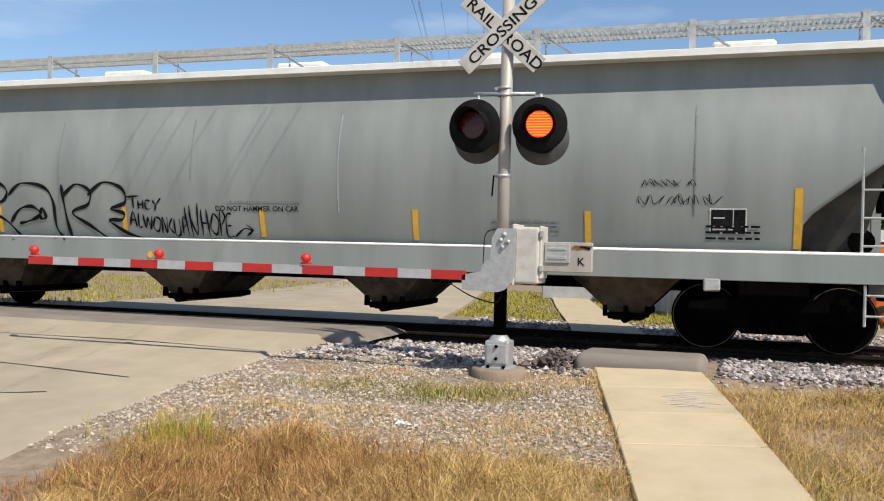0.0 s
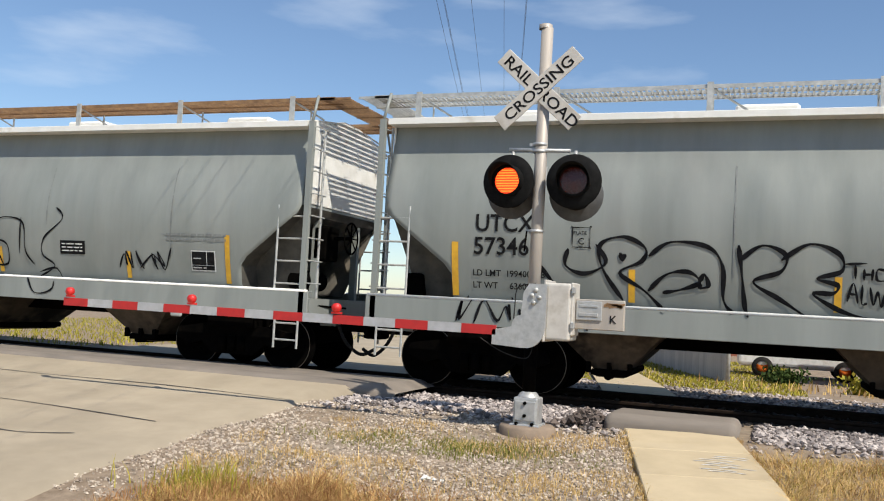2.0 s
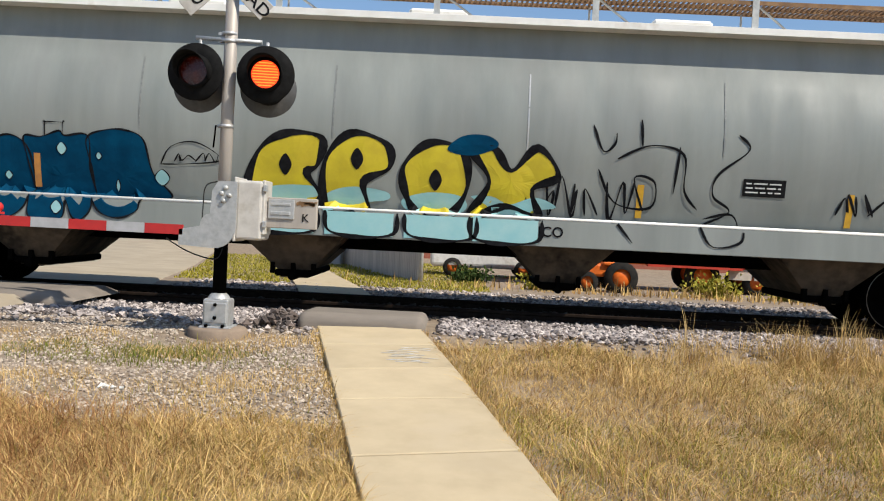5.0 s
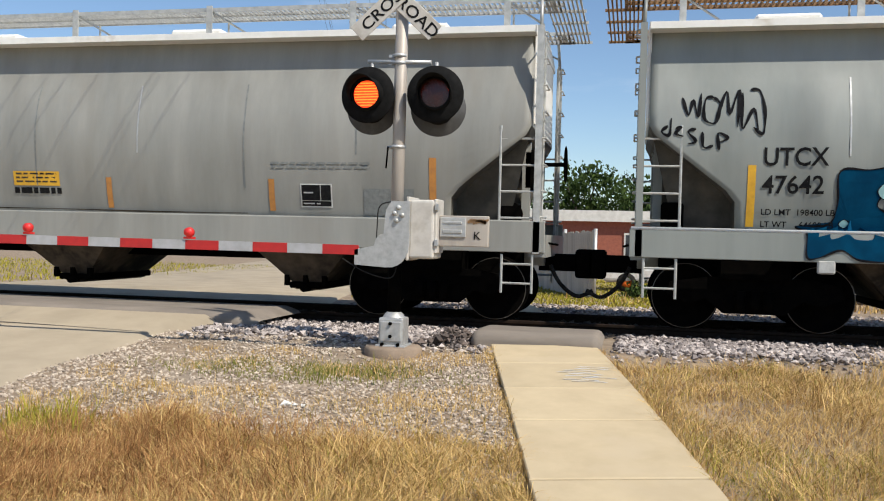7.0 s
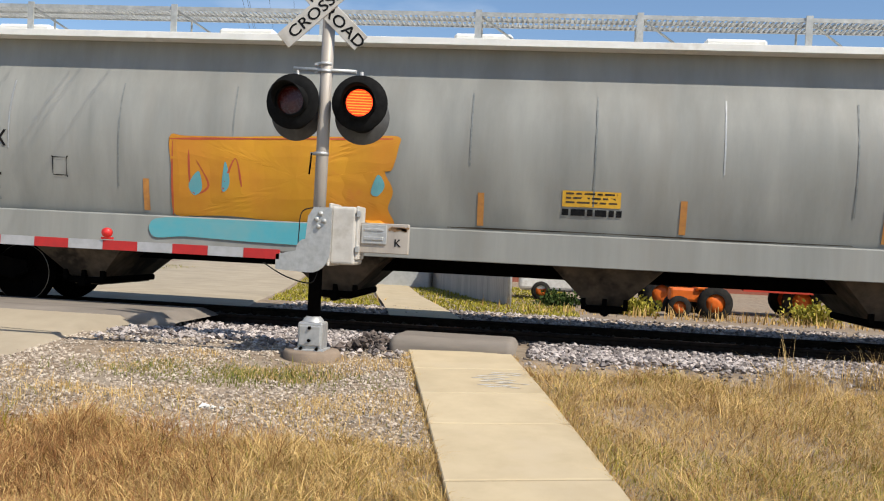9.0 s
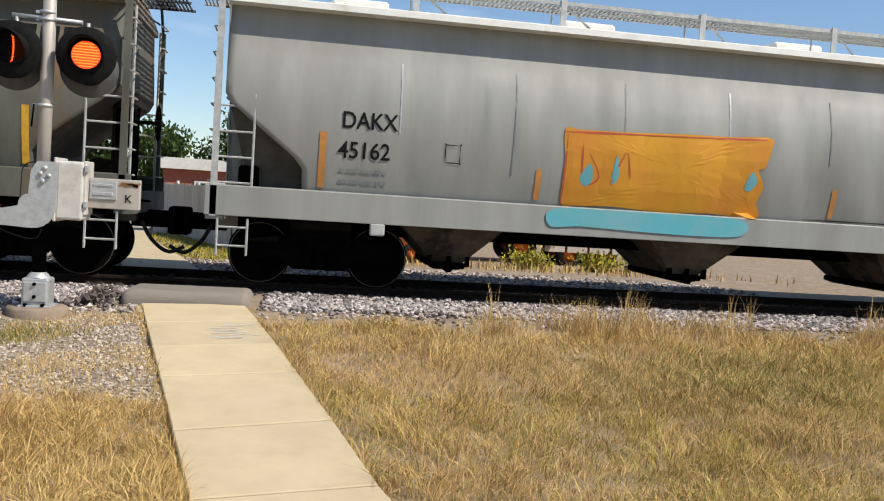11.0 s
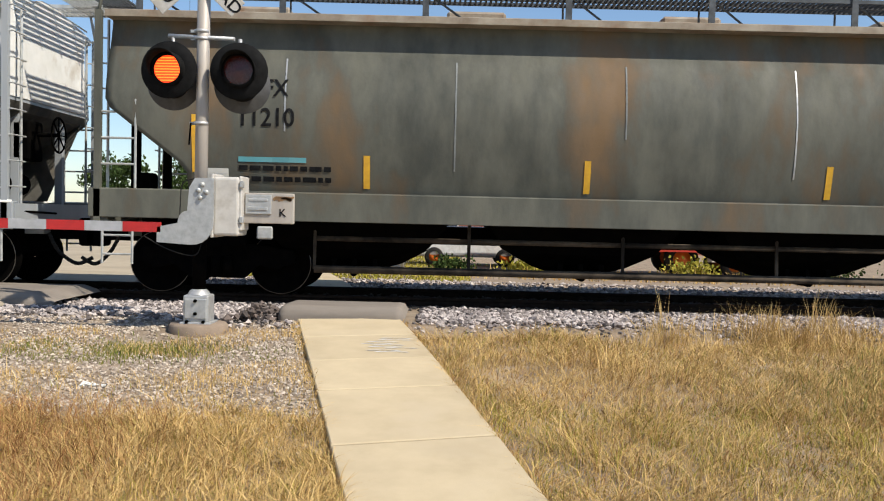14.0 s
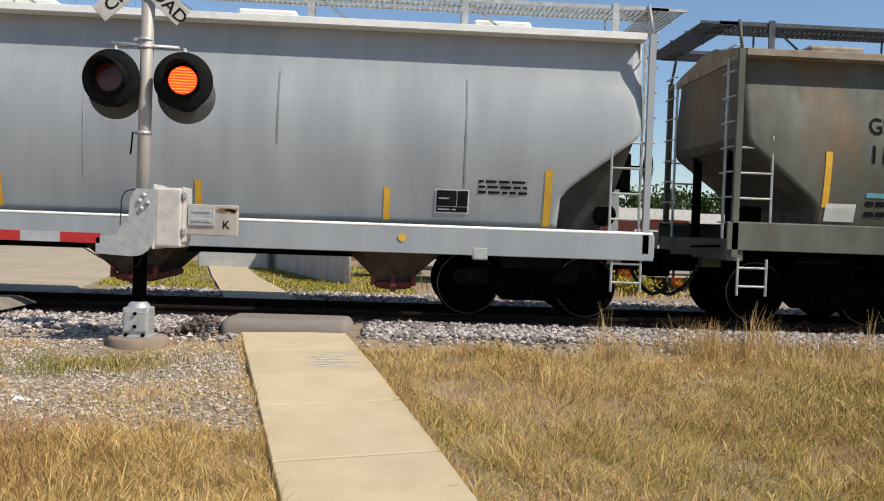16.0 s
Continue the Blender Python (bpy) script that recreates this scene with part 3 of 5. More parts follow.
grass("russet_grass", 15000, russet_patch, (0.07, 0.25), (0.0018, 0.004), M_REDDRY, "russet-brown feathery dry grass by the road", 24, 1.3)
grass("russet_grass_field", 9000, right_field, (0.06, 0.22), (0.0018, 0.004), M_REDDRY, "russet blades scattered through the field", 25, 1.6)
grass("green_field_patch", 6000, lambda r: (r.gauss(9.2, 1.0), r.gauss(6.6, 0.6)), (0.06, 0.2), (0.002, 0.0042), M_GREEN, "yellow-green blades in the dry field", 28, 1.5)
grass("tall_weeds", 4200, edge_tufts, (0.12, 0.42), (0.002, 0.0045), M_DRY, "tall dry weeds along the ballast edge", 17, 1.0)
def weed_stalks(r):
    c = r.choice(((8.15, 9.25), (8.3, 9.3), (8.75, 9.3), (8.9, 9.25), (9.05, 9.35), (10.3, 9.3), (10.5, 9.2), (7.6, 9.2), (6.9, 9.1), (12.3, 9.2)))
    return r.gauss(c[0], 0.035), r.gauss(c[1], 0.035)


grass("weed_stalks", 150, weed_stalks, (0.2, 0.48), (0.003, 0.006), M_SEED, "pale dried weed stalks against the dark track", 27, 0.35)
grass("green_grass_patch", 2400, green_patch, (0.03, 0.09), (0.003, 0.006), M_GREEN, "short green grass patch by the signal base", 18, 0.8, 2)
grass("path_edge_grass", 4200, path_edge, (0.03, 0.1), (0.002, 0.004), M_DRY, "ragged grass along the path edges", 19, 1.0, 2)
grass("sparse_verge_grass", 5000, lambda r: (lambda x, y: (x, y) if walk_off(x, y) < -0.66 and noise.noise((x * 1.1, y * 1.1, 9)) > 0.05 else (None, 0))(r.uniform(-1.1, 3.4), r.uniform(5.4, 8.6)), (0.03, 0.1), (0.002, 0.004), M_DRY, "sparse dry tufts in the gravel", 20, 0.9, 2)
grass("far_grass", 16000, lambda r: (lambda x, y: (x, y) if x > lerp(ROAD_R, y) + 0.2 and abs(walk_off(x, y)) > 0.7 else (None, 0))(r.uniform(-7, 5), r.uniform(17.5, 34)), (0.03, 0.1), (0.012, 0.022), M_OLIVE, "yellow-green grass beyond the railway", 21, 0.8, 2)
grass("far_grass_road", 9000, lambda r: (r.uniform(-26, -10.5), r.uniform(15, 36)), (0.05, 0.16), (0.012, 0.022), M_OLIVE, "yellow-green grass on the far side of the road", 22, 0.8, 2)
grass("roadside_weed", 420, lambda r: (r.gauss(-0.45, 0.22), r.gauss(5.3, 0.2)), (0.1, 0.34), (0.004, 0.008), M_OLIVE, "leafy green weed at the roadside", 23, 0.6)

# ---- crossing signal ----
signal = thing("crossing_signal", "weathered railway crossing signal with lamps and lowered gate", "crossing signal", at=(1.65, 8.54, 0))
bm = bm_new()
lathe(bm, [(0, 0.26), (0.33, 0.26), (0.32, 0.52), (0.3, 0.545), (0, 0.55)], 28, "z")
part("foundation", bm, M_FOUND, signal, "round brown concrete foundation")
bm = bm_new()
rbox(bm, -0.14, 0.14, -0.13, 0.13, 0.56, 0.86, 0.02)
rbox(bm, -0.17, 0.17, -0.16, 0.16, 0.53, 0.565, 0.01)
rbox(bm, -0.12, 0.12, -0.145, -0.12, 0.6, 0.82, 0.01)
lathe(bm, [(0.125, 0.86), (0.1, 0.9), (0.075, 0.92)], 20, "z")
base = part("base", bm, M_ALU, signal, "cast aluminium junction base")
for x, z in ((-0.09, 0.57), (0.09, 0.57), (0, 0.66), (0, 0.8)):
    bm = bm_new()
    lathe(bm, [(0, -0.17), (0.02, -0.17), (0.02, -0.14)], 6, "y")
    bmesh.ops.translate(bm, verts=list(bm.verts), vec=(x, 0, z))
    part("bolt", bm, M_BLACK, base)
bm = bm_new()
rod(bm, (0, 0, 0.9), (0.02, 0, 5.1), 0.07, 20)
lathe(bm, [(0.078, 5.09), (0.078, 5.14), (0, 5.16)], 20, "z")
part("mast", bm, M_MAST, signal, "beige weathered steel mast")
bm = bm_new()
rod(bm, (0, 0, 0.92), (0, 0, 1.5), 0.074, 20)
part("mast_sleeve", bm, M_BLACK, signal, "dark lower length of the mast")
for z in (2.72, 3.64, 3.72):
    bm = bm_new()
    lathe(bm, [(0.07, z), (0.083, z), (0.083, z + 0.035), (0.07, z + 0.035)], 18, "z")
    box(bm, -0.12, -0.07, -0.03, 0.0, z, z + 0.03)
    part("clamp", bm, M_ALU, signal)
bm = bm_new()
pipe(bm, [(-0.1, -0.05, 2.74), (-0.115, -0.06, 2.5)], 0.01)
part("hanger", bm, M_BLACK, signal)


def sign_blade(angle, words, y):
    bm = bm_new()
    rbox(bm, -0.6, 0.6, y - 0.006, y + 0.006, -0.105, 0.105, 0.005, 1)
    m = Matrix.Translation((-0.03, 0, 4.37)) @ Matrix.Rotation(radians(angle), 4, "Y")
    bm.transform(m)
    blade = part("sign_blade", bm, M_CREAM, signal, "white crossbuck blade with black lettering")
    for s, x0 in words:
        vs, fs = text_mesh(s, 0.18, 1.16)
        bm = bm_new()
        wide = max(v[0] for v in vs)
        vv = [bm.verts.new(m @ Vector((v[0] + x0 - wide / 2, y - 0.009, v[1] - 0.062))) for v in vs]
        for f in fs:
            bm.faces.new([vv[i] for i in f])
        part("lettering", bm, M_INK, blade)


sign_blade(-42, [("CROSSING", 0.0)], -0.1)
sign_blade(43, [("RAIL", -0.33), ("ROAD", 0.33)], -0.085)
bm = bm_new()
rod(bm, (-0.36, -0.02, 3.68), (0.36, -0.02, 3.66), 0.024, 10)
rod(bm, (-0.31, -0.02, 3.68), (-0.31, -0.02, 3.4), 0.02, 8)
rod(bm, (0.42, -0.02, 3.66), (0.42, -0.02, 3.4), 0.02, 8)
part("crossarm", bm, M_ALU, signal, "bare metal lamp crossarm")

flashers = []


def lamp_head(x, z, facing, tilt):
    """A black flasher: round background, housing, visor and a turning two-faced lamp disc (facing -1: to the road)."""
    bm = bm_new()
    lathe(bm, [(0.0, 0.012), (0.305, 0.012), (0.31, 0.0), (0.305, -0.012), (0.175, -0.012)], 40, "y")
    m = Matrix.Translation((x, facing * 0.1, z)) @ Matrix.Rotation(radians(tilt if facing < 0 else 180 + tilt), 4, "Z")
    bm.transform(m)
    head = part("lamp_head", bm, M_SIGBLACK if facing < 0 else M_SIGGREY, signal, "matte black round lamp background")
    bm = bm_new()
    lathe(bm, [(0.18, 0.0), (0.175, 0.1), (0.12, 0.2), (0.0, 0.22)], 24, "y")
    bm.transform(m)
    part("housing", bm, M_SIGBLACK, head)
    bm = bm_new()
    n = 22
    rows = []
    for k in range(n + 1):
        a = radians(-25 + 230 * k / n)
        d = 0.30 * (0.35 + 0.65 * math.sin(math.pi * k / n))
        rows.append([bm.verts.new((r * math.cos(a), yy, r * math.sin(a))) for r, yy in ((0.186, 0.0), (0.186, -d), (0.180, -d), (0.180, 0.0))])
    for p, q in zip(rows, rows[1:]):
        for i in range(3):
            bm.faces.new((p[i], p[i + 1], q[i + 1], q[i])).smooth = True
    bm.transform(m)
    part("visor", bm, M_SIGBLACK, head)
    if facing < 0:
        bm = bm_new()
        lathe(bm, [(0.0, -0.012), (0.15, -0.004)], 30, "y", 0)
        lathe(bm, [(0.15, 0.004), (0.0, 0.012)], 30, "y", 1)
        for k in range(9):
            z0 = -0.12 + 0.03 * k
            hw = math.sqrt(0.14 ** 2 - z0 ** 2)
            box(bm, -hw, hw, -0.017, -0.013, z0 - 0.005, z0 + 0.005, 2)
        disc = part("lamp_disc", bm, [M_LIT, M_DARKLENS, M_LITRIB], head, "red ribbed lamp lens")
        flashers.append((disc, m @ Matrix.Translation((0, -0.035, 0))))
        bm = bm_new()
        lathe(bm, [(0.152, -0.075), (0.178, -0.075), (0.178, 0.0)], 30, "y")
        bm.transform(m)
        part("lens_ring", bm, M_SIGBLACK, head)


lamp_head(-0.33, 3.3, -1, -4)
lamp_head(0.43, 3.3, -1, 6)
lamp_head(-0.35, 3.2, 1.6, -4)
lamp_head(0.41, 3.18, 1.6, 6)

bm = bm_new()
rbox(bm, 0.22, 0.5, -0.32, 0.1, 1.52, 2.15, 0.03, 3)
rbox(bm, 0.20, 0.23, -0.34, 0.12, 1.5, 2.18, 0.008, 1)
rbox(bm, 0.49, 0.525, -0.3, 0.05, 1.58, 2.16, 0.01, 1)
mech = part("gate_mechanism", bm, M_CREAM, signal, "cream enamelled gate mechanism box")
for z in (1.66, 2.04):
    bm = bm_new()
    rbox(bm, 0.505, 0.545, -0.33, -0.27, z, z + 0.07, 0.006, 1)
    part("hinge", bm, M_ALU, mech)
bm = bm_new()
out = [(-0.36, 1.44), (-0.02, 1.42)] + [(0.02 + 0.22 * math.sin(radians(a)), 1.66 - 0.24 * math.cos(radians(a))) for a in range(10, 91, 16)] + [(0.24, 2.13), (0.04, 2.13), (-0.02, 2.03)] + [(-0.04 - 0.1 * math.sin(radians(a)) * 1.0, 1.78 - 0.13 * (1 - math.cos(radians(a)))) for a in range(0, 91, 18)] + [(-0.36, 1.6)]
prism(bm, out, -0.36, -0.33)
bracket = part("gate_bracket", bm, M_ALU, signal, "curved bare aluminium gate bracket")
for x, z in ((0.08, 2.0), (0.16, 1.98), (0.1, 1.92), (0.12, 2.06)):
    bm = bm_new()
    lathe(bm, [(0, -0.385), (0.026, -0.385), (0.026, -0.36)], 8, "y")
    bmesh.ops.translate(bm, verts=list(bm.verts), vec=(x, 0, z))
    part("bolt", bm, M_GALV, bracket)
bm = bm_new()
rbox(bm, 0.5, 1.06, -0.18, -0.1, 1.66, 1.99, 0.008, 1)
cw = part("counterweight_plate", bm, M_MAST, signal, "weathered counterweight plate with rust and a painted letter")
bm = bm_new()
rbox(bm, 0.57, 0.78, -0.21, -0.18, 1.8, 1.84, 0.006, 1)
rbox(bm, 0.57, 0.78, -0.21, -0.18, 1.9, 1.93, 0.006, 1)
rbox(bm, 0.54, 0.82, -0.2, -0.18, 1.76, 1.97, 0.006, 1)
part("slot_bar", bm, M_ALU, cw)
bm = bm_new()
vs, fs = text_mesh("K", 0.12)
vv = [bm.verts.new((v[0] + 0.9, -0.186, v[1] + 1.74)) for v in vs]
for f in fs:
    bm.faces.new([vv[i] for i in f])
part("lettering", bm, M_INK, cw)
bm = bm_new()
for k in range(7):
    vs, fs = ribbon([(0.84 + 0.028 * k, 1.9 + 0.02 * random.random()), (0.87 + 0.028 * k, 1.95), (0.88 + 0.03 * k, 1.9 + 0.05 * random.random())], 0.03)
    vv = [bm.verts.new((v[0], -0.185, v[1])) for v in vs]
    for f in fs:
        bm.faces.new([vv[i] for i in f])
part("rust_stain", bm, M_RUNRUST, cw)
bm = bm_new()
box(bm, -0.32 - 0.405 * 15, -0.3, -0.352, -0.338, 1.53, 1.56)
for v in bm.verts:
    v.co.z += 0.055 + 0.003 * (-0.32 - v.co.x)
gate_arm = part("gate_arm", bm, M_WHITE, signal, "red and white striped lowered gate arm")
for k in range(15):
    x1 = -0.32 - 0.405 * k
    bm = bm_new()
    vs = box(bm, x1 - 0.403, x1, -0.36, -0.33, 1.49, 1.595)
    for v in vs:
        v.co.z += 0.055 + 0.003 * (-0.32 - v.co.x)
    part("stripe", bm, M_SHEET if k % 2 else M_REDSTRIPE, gate_arm, "white reflective stripe" if k % 2 else "red reflective stripe")
for x in (-2.3, -4.35, -6.3):
    bm = bm_new()
    lathe(bm, [(0, -0.4), (0.05, -0.39), (0.055, -0.36), (0.055, -0.33), (0, -0.32)], 16, "y")
    zl = 1.735 - x * 0.003
    bmesh.ops.translate(bm, verts=list(bm.verts), vec=(x, 0, zl))
    box(bm, x - 0.07, x + 0.07, -0.355, -0.335, zl - 0.075, zl - 0.05)
    part("arm_lamp", bm, M_ARMLAMP, gate_arm, "small red gate arm lamp")
bm = bm_new()
pipe(bm, smooth_line([(-0.5, -0.34, 1.5), (-0.25, -0.3, 1.36), (0.0, -0.2, 1.3), (0.05, -0.1, 1.45)]), 0.008, 6)
pipe(bm, smooth_line([(0.1, -0.3, 2.13), (-0.1, -0.3, 2.08), (-0.13, -0.3, 1.85), (-0.12, -0.35, 1.62)]), 0.007, 6)
part("cable", bm, M_RUBBER, signal)

# ---- freight cars ----
SIDE = [(1.28, 1.35), (1.5, 1.42), (1.75, 1.485), (2.05, 1.54), (2.33, 1.575), (2.62, 1.585), (2.9, 1.562), (3.2, 1.495), (3.5, 1.40), (3.75, 1.34), (4.0, 1.30), (4.06, 1.295)]
INSET = [(1.28, 1.24), (1.75, 1.22), (1.9, 1.1), (2.62, 0.17), (2.75, 0.1), (4.06, 0.1)]
wheelsets = []


def buckle(car, x, z):
    """How far the buckled sheet stands out at x along the car."""
    slack = 0.03 * max(0.0, min(1.0, (z - 1.3) / 0.5, (3.5 - z) / 0.3))
    salt = 10.0 * car["span"]
    return slack * (noise.noise((x * 1.5, z * 0.45, salt)) + 0.5 * noise.noise((x * 4.0, z * 0.9, salt))) + 0.003


def decal(car, name, shapes, mat, u, v, lift=0.006, label=""):
    """Paint on the near side: flat shapes in metres, laid on the curved sheet at u from the car's middle, v above the rail."""
    bm = bm_new()
    for vs, fs in shapes:
        vv = [bm.verts.new((p[0] + u, 0.0, p[1] + v)) for p in vs]
        for f in fs:
            try:
                bm.faces.new([vv[i] for i in f])
            except ValueError:
                pass
    for _ in range(4):
        far = [e for e in bm.edges if e.calc_length() > 0.22]
        if not far:
            break
        bmesh.ops.subdivide_edges(bm, edges=far, cuts=1, use_grid_fill=True)
        bmesh.ops.triangulate(bm, faces=[f for f in bm.faces if len(f.verts) > 4])
    for p in bm.verts:
        x, z = p.co.x, p.co.z
        p.co.y = -lift - (1.622 if z < 1.285 + car["sill_up"] else lerp(SIDE, z) + buckle(car, x, z))
    return part(name, bm, mat, car, label)


def rect(u0, u1, v0, v1, n=4):
    vs, fs = [], []
    for i in range(n + 1):
        z = v0 + (v1 - v0) * i / n
        vs += [(u0, z), (u1, z)]
        if i:
            fs.append((2 * i - 2, 2 * i - 1, 2 * i + 1, 2 * i))
    return vs, fs


def blob(pts):
    """A filled smooth outline, in thin horizontal-safe fan pieces about its middle."""
    line = smooth_line(pts, True, 5)
    c = sum(line, Vector((0, 0))) / len(line)
    vs = [c] + [c + (p - c) * 0.5 for p in line] + line
    n = len(line)
    fs = [(0, 1 + i, 1 + (i + 1) % n) for i in range(n)] + [(1 + i, 1 + n + i, 1 + n + (i + 1) % n, 1 + (i + 1) % n) for i in range(n)]
    return vs, fs


def bars(u0, u1, v0, rows, h=0.035, gap=0.06, seed=1):
    rng = random.Random(seed)
    out = []
    for k in range(rows):
        u = u0
        while u < u1:
            w = rng.uniform(0.06, 0.2)
            out.append(rect(u, min(u + w, u1), v0 - k * gap, v0 - k * gap + h, 1))
            u += w + 0.03
    return out


def ladder(bm, x0, x1, y, z0, z1, n, r=0.016):
    for x in (x0, x1):
        rod(bm, (x, y, z0), (x, y, z1), r * 1.2, 6)
    for k in range(n):
        z = z0 + (z1 - z0) * (k + 0.5) / n
        rod(bm, (x0, y, z), (x1, y, z), r, 6)


def truck(car, x):
    bm = bm_new()
    for s in (-1, 1):
        pts = [(-1.15, 0.5), (-1.1, 0.66), (-0.6, 0.74), (0.6, 0.74), (1.1, 0.66), (1.15, 0.5), (0.85, 0.38), (0.62, 0.44), (0.4, 0.25), (-0.4, 0.25), (-0.62, 0.44), (-0.85, 0.38)]
        prism(bm, pts, s * 1.02 - 0.07, s * 1.02 + 0.07)
        for k in (-0.18, 0, 0.18):
            rod(bm, (k, s * 1.11, 0.29), (k, s * 1.11, 0.56), 0.07, 10)
    box(bm, -0.22, 0.22, -1.1, 1.1, 0.42, 0.72)
    # added solid fill that closes the gap above the truck frames to light
    box(bm, -1.25, 1.25, -0.62, 0.62, 0.5, 1.1)
    box(bm, -0.45, 0.45, -1.2, 1.2, 0.72, 1.12)
    bmesh.ops.translate(bm, verts=list(bm.verts), vec=(x, 0, 0))
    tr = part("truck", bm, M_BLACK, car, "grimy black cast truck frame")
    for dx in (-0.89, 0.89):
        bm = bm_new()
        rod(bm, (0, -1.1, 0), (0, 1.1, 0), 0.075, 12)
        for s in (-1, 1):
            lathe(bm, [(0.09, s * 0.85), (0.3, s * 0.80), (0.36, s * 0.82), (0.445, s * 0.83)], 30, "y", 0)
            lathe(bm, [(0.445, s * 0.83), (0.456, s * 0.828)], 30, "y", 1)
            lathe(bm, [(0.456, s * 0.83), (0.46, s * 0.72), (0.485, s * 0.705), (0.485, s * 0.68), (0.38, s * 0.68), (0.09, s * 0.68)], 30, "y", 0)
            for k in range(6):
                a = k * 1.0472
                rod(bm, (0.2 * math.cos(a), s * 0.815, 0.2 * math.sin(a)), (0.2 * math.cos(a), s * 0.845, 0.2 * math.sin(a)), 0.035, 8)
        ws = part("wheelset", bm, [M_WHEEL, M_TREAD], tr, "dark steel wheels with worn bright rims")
        wheelsets.append((ws, x + dx))


def covered_hopper(label, length, paint, roof, walkway, chute, gate=None, sill_tall=0.38, sill_up=0.09, pipes=False, roof_lift=0.0, welds=6, lip=True):
    """A four-bay covered hopper, origin on the rails under its middle; length is between its corner posts."""
    car = thing("covered_hopper_car", label, "freight car", "train cars")
    car["span"], car["sill_up"] = length, sill_up
    h = length / 2
    top = 4.06 + roof_lift
    # body: rings stacked upwards
    bm = bm_new()
    levels = [1.28, 1.4, 1.5, 1.62, 1.75, 1.9, 2.05, 2.2, 2.33, 2.45, 2.62, 2.75, 2.9, 3.05, 3.2, 3.35, 3.5, 3.75, 4.0, top]
    cols = 160
    salt = 10.0 * length
    rings = []
    for z in levels:
        w, e = lerp(SIDE, z), h - lerp(INSET, z)
        # the thin sheets are buckled between their seams
        slack = 0.03 * max(0.0, min(1.0, (z - 1.3) / 0.5, (3.5 - z) / 0.3))
        near = [-e + 2 * e * i / cols for i in range(cols + 1)]
        ring = [bm.verts.new((x, -w - slack * (noise.noise((x * 1.5, z * 0.45, salt)) + 0.5 * noise.noise((x * 4.0, z * 0.9, salt))), z)) for x in near] + [bm.verts.new((-x, w, z)) for x in near]
        rings.append(ring)
    n = len(rings[0])
    for p, q in zip(rings, rings[1:]):
        for i in range(n):
            f = bm.faces.new((p[i], p[(i + 1) % n], q[(i + 1) % n], q[i]))
            f.smooth = i % (cols + 1) != cols
            # lower end faces take the tone darkened for shade, not the car paint
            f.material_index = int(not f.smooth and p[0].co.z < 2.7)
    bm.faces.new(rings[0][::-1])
    part("body", bm, [paint, M_SHADEGRIME], car, "curved riveted side sheets")
    # inner slope sheets at both ends
    for s in (-1, 1):
        bm = bm_new()
        prev = None
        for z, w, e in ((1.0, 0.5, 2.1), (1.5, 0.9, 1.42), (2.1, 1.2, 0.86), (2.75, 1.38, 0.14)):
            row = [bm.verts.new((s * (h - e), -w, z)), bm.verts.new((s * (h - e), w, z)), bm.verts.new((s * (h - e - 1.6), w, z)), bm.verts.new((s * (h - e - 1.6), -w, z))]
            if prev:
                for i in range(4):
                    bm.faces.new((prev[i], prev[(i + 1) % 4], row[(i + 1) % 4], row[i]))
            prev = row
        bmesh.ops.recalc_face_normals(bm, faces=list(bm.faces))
        part("slope_sheet", bm, M_SHADEGRIME, car, "grimy sloping hopper end sheet, darkened in colour for shade")
        # inclined gusset plates under the corners of the side sheets
        for w in (-1, 1) if not pipes else ():
            bm = bm_new()
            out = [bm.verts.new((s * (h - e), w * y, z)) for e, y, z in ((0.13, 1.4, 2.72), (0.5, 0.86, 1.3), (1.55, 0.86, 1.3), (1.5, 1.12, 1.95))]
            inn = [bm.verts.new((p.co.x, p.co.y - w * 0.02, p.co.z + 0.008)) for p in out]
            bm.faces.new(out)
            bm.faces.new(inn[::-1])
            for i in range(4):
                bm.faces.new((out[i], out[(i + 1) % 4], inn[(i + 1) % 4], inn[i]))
            bmesh.ops.recalc_face_normals(bm, faces=list(bm.faces))
            part("gusset_plate", bm, M_SHADEGRIME, car, "inclined corner plate, darkened in colour for shade")
    # vertical weld seams: thin raised beads that follow the sheet
    for k in range(welds):
        x = -h + 2.6 + (length - 5.2) * k / (welds - 1)
        decal(car, "weld_seam", [rect(x - 0.011, x + 0.011, 2.35 - 0.5 * (k % 2), 3.38, 8)], M_FAINT if k % 3 else M_ALU, 0, 0, 0.004)
    # pale end sheets above the slopes
    if paint != M_RUSTY:
        for e in (-1, 1):
            bm = bm_new()
            xa, xb = sorted((e * (h - 0.11), e * (h - 0.085)))
            rbox(bm, xa, xb, -1.34, 1.34, 2.8, 4.03, 0.006, 1)
            part("end_sheet", bm, M_ROOF, car, "white-painted flat end sheet")
    # side sills
    for s in (-1, 1):
        bm = bm_new()
        y0 = s * 1.6
        rbox(bm, -h - 0.12, h + 0.12, y0 - 0.02, y0 + 0.02, 1.28 - sill_tall + sill_up, 1.28 + sill_up, 0.008, 1)
        rbox(bm, -h - 0.12, h + 0.12, min(y0, y0 - s * 0.12), max(y0, y0 - s * 0.12), 1.265 + sill_up, 1.29 + sill_up, 0.006, 1)
        # a white rod paints in the sun's bright line along the sill top
        if lip:
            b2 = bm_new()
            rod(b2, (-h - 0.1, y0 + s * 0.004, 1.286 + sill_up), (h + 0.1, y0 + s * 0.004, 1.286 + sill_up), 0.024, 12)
        sill = part("side_sill", bm, paint, car, "long flat side sill")
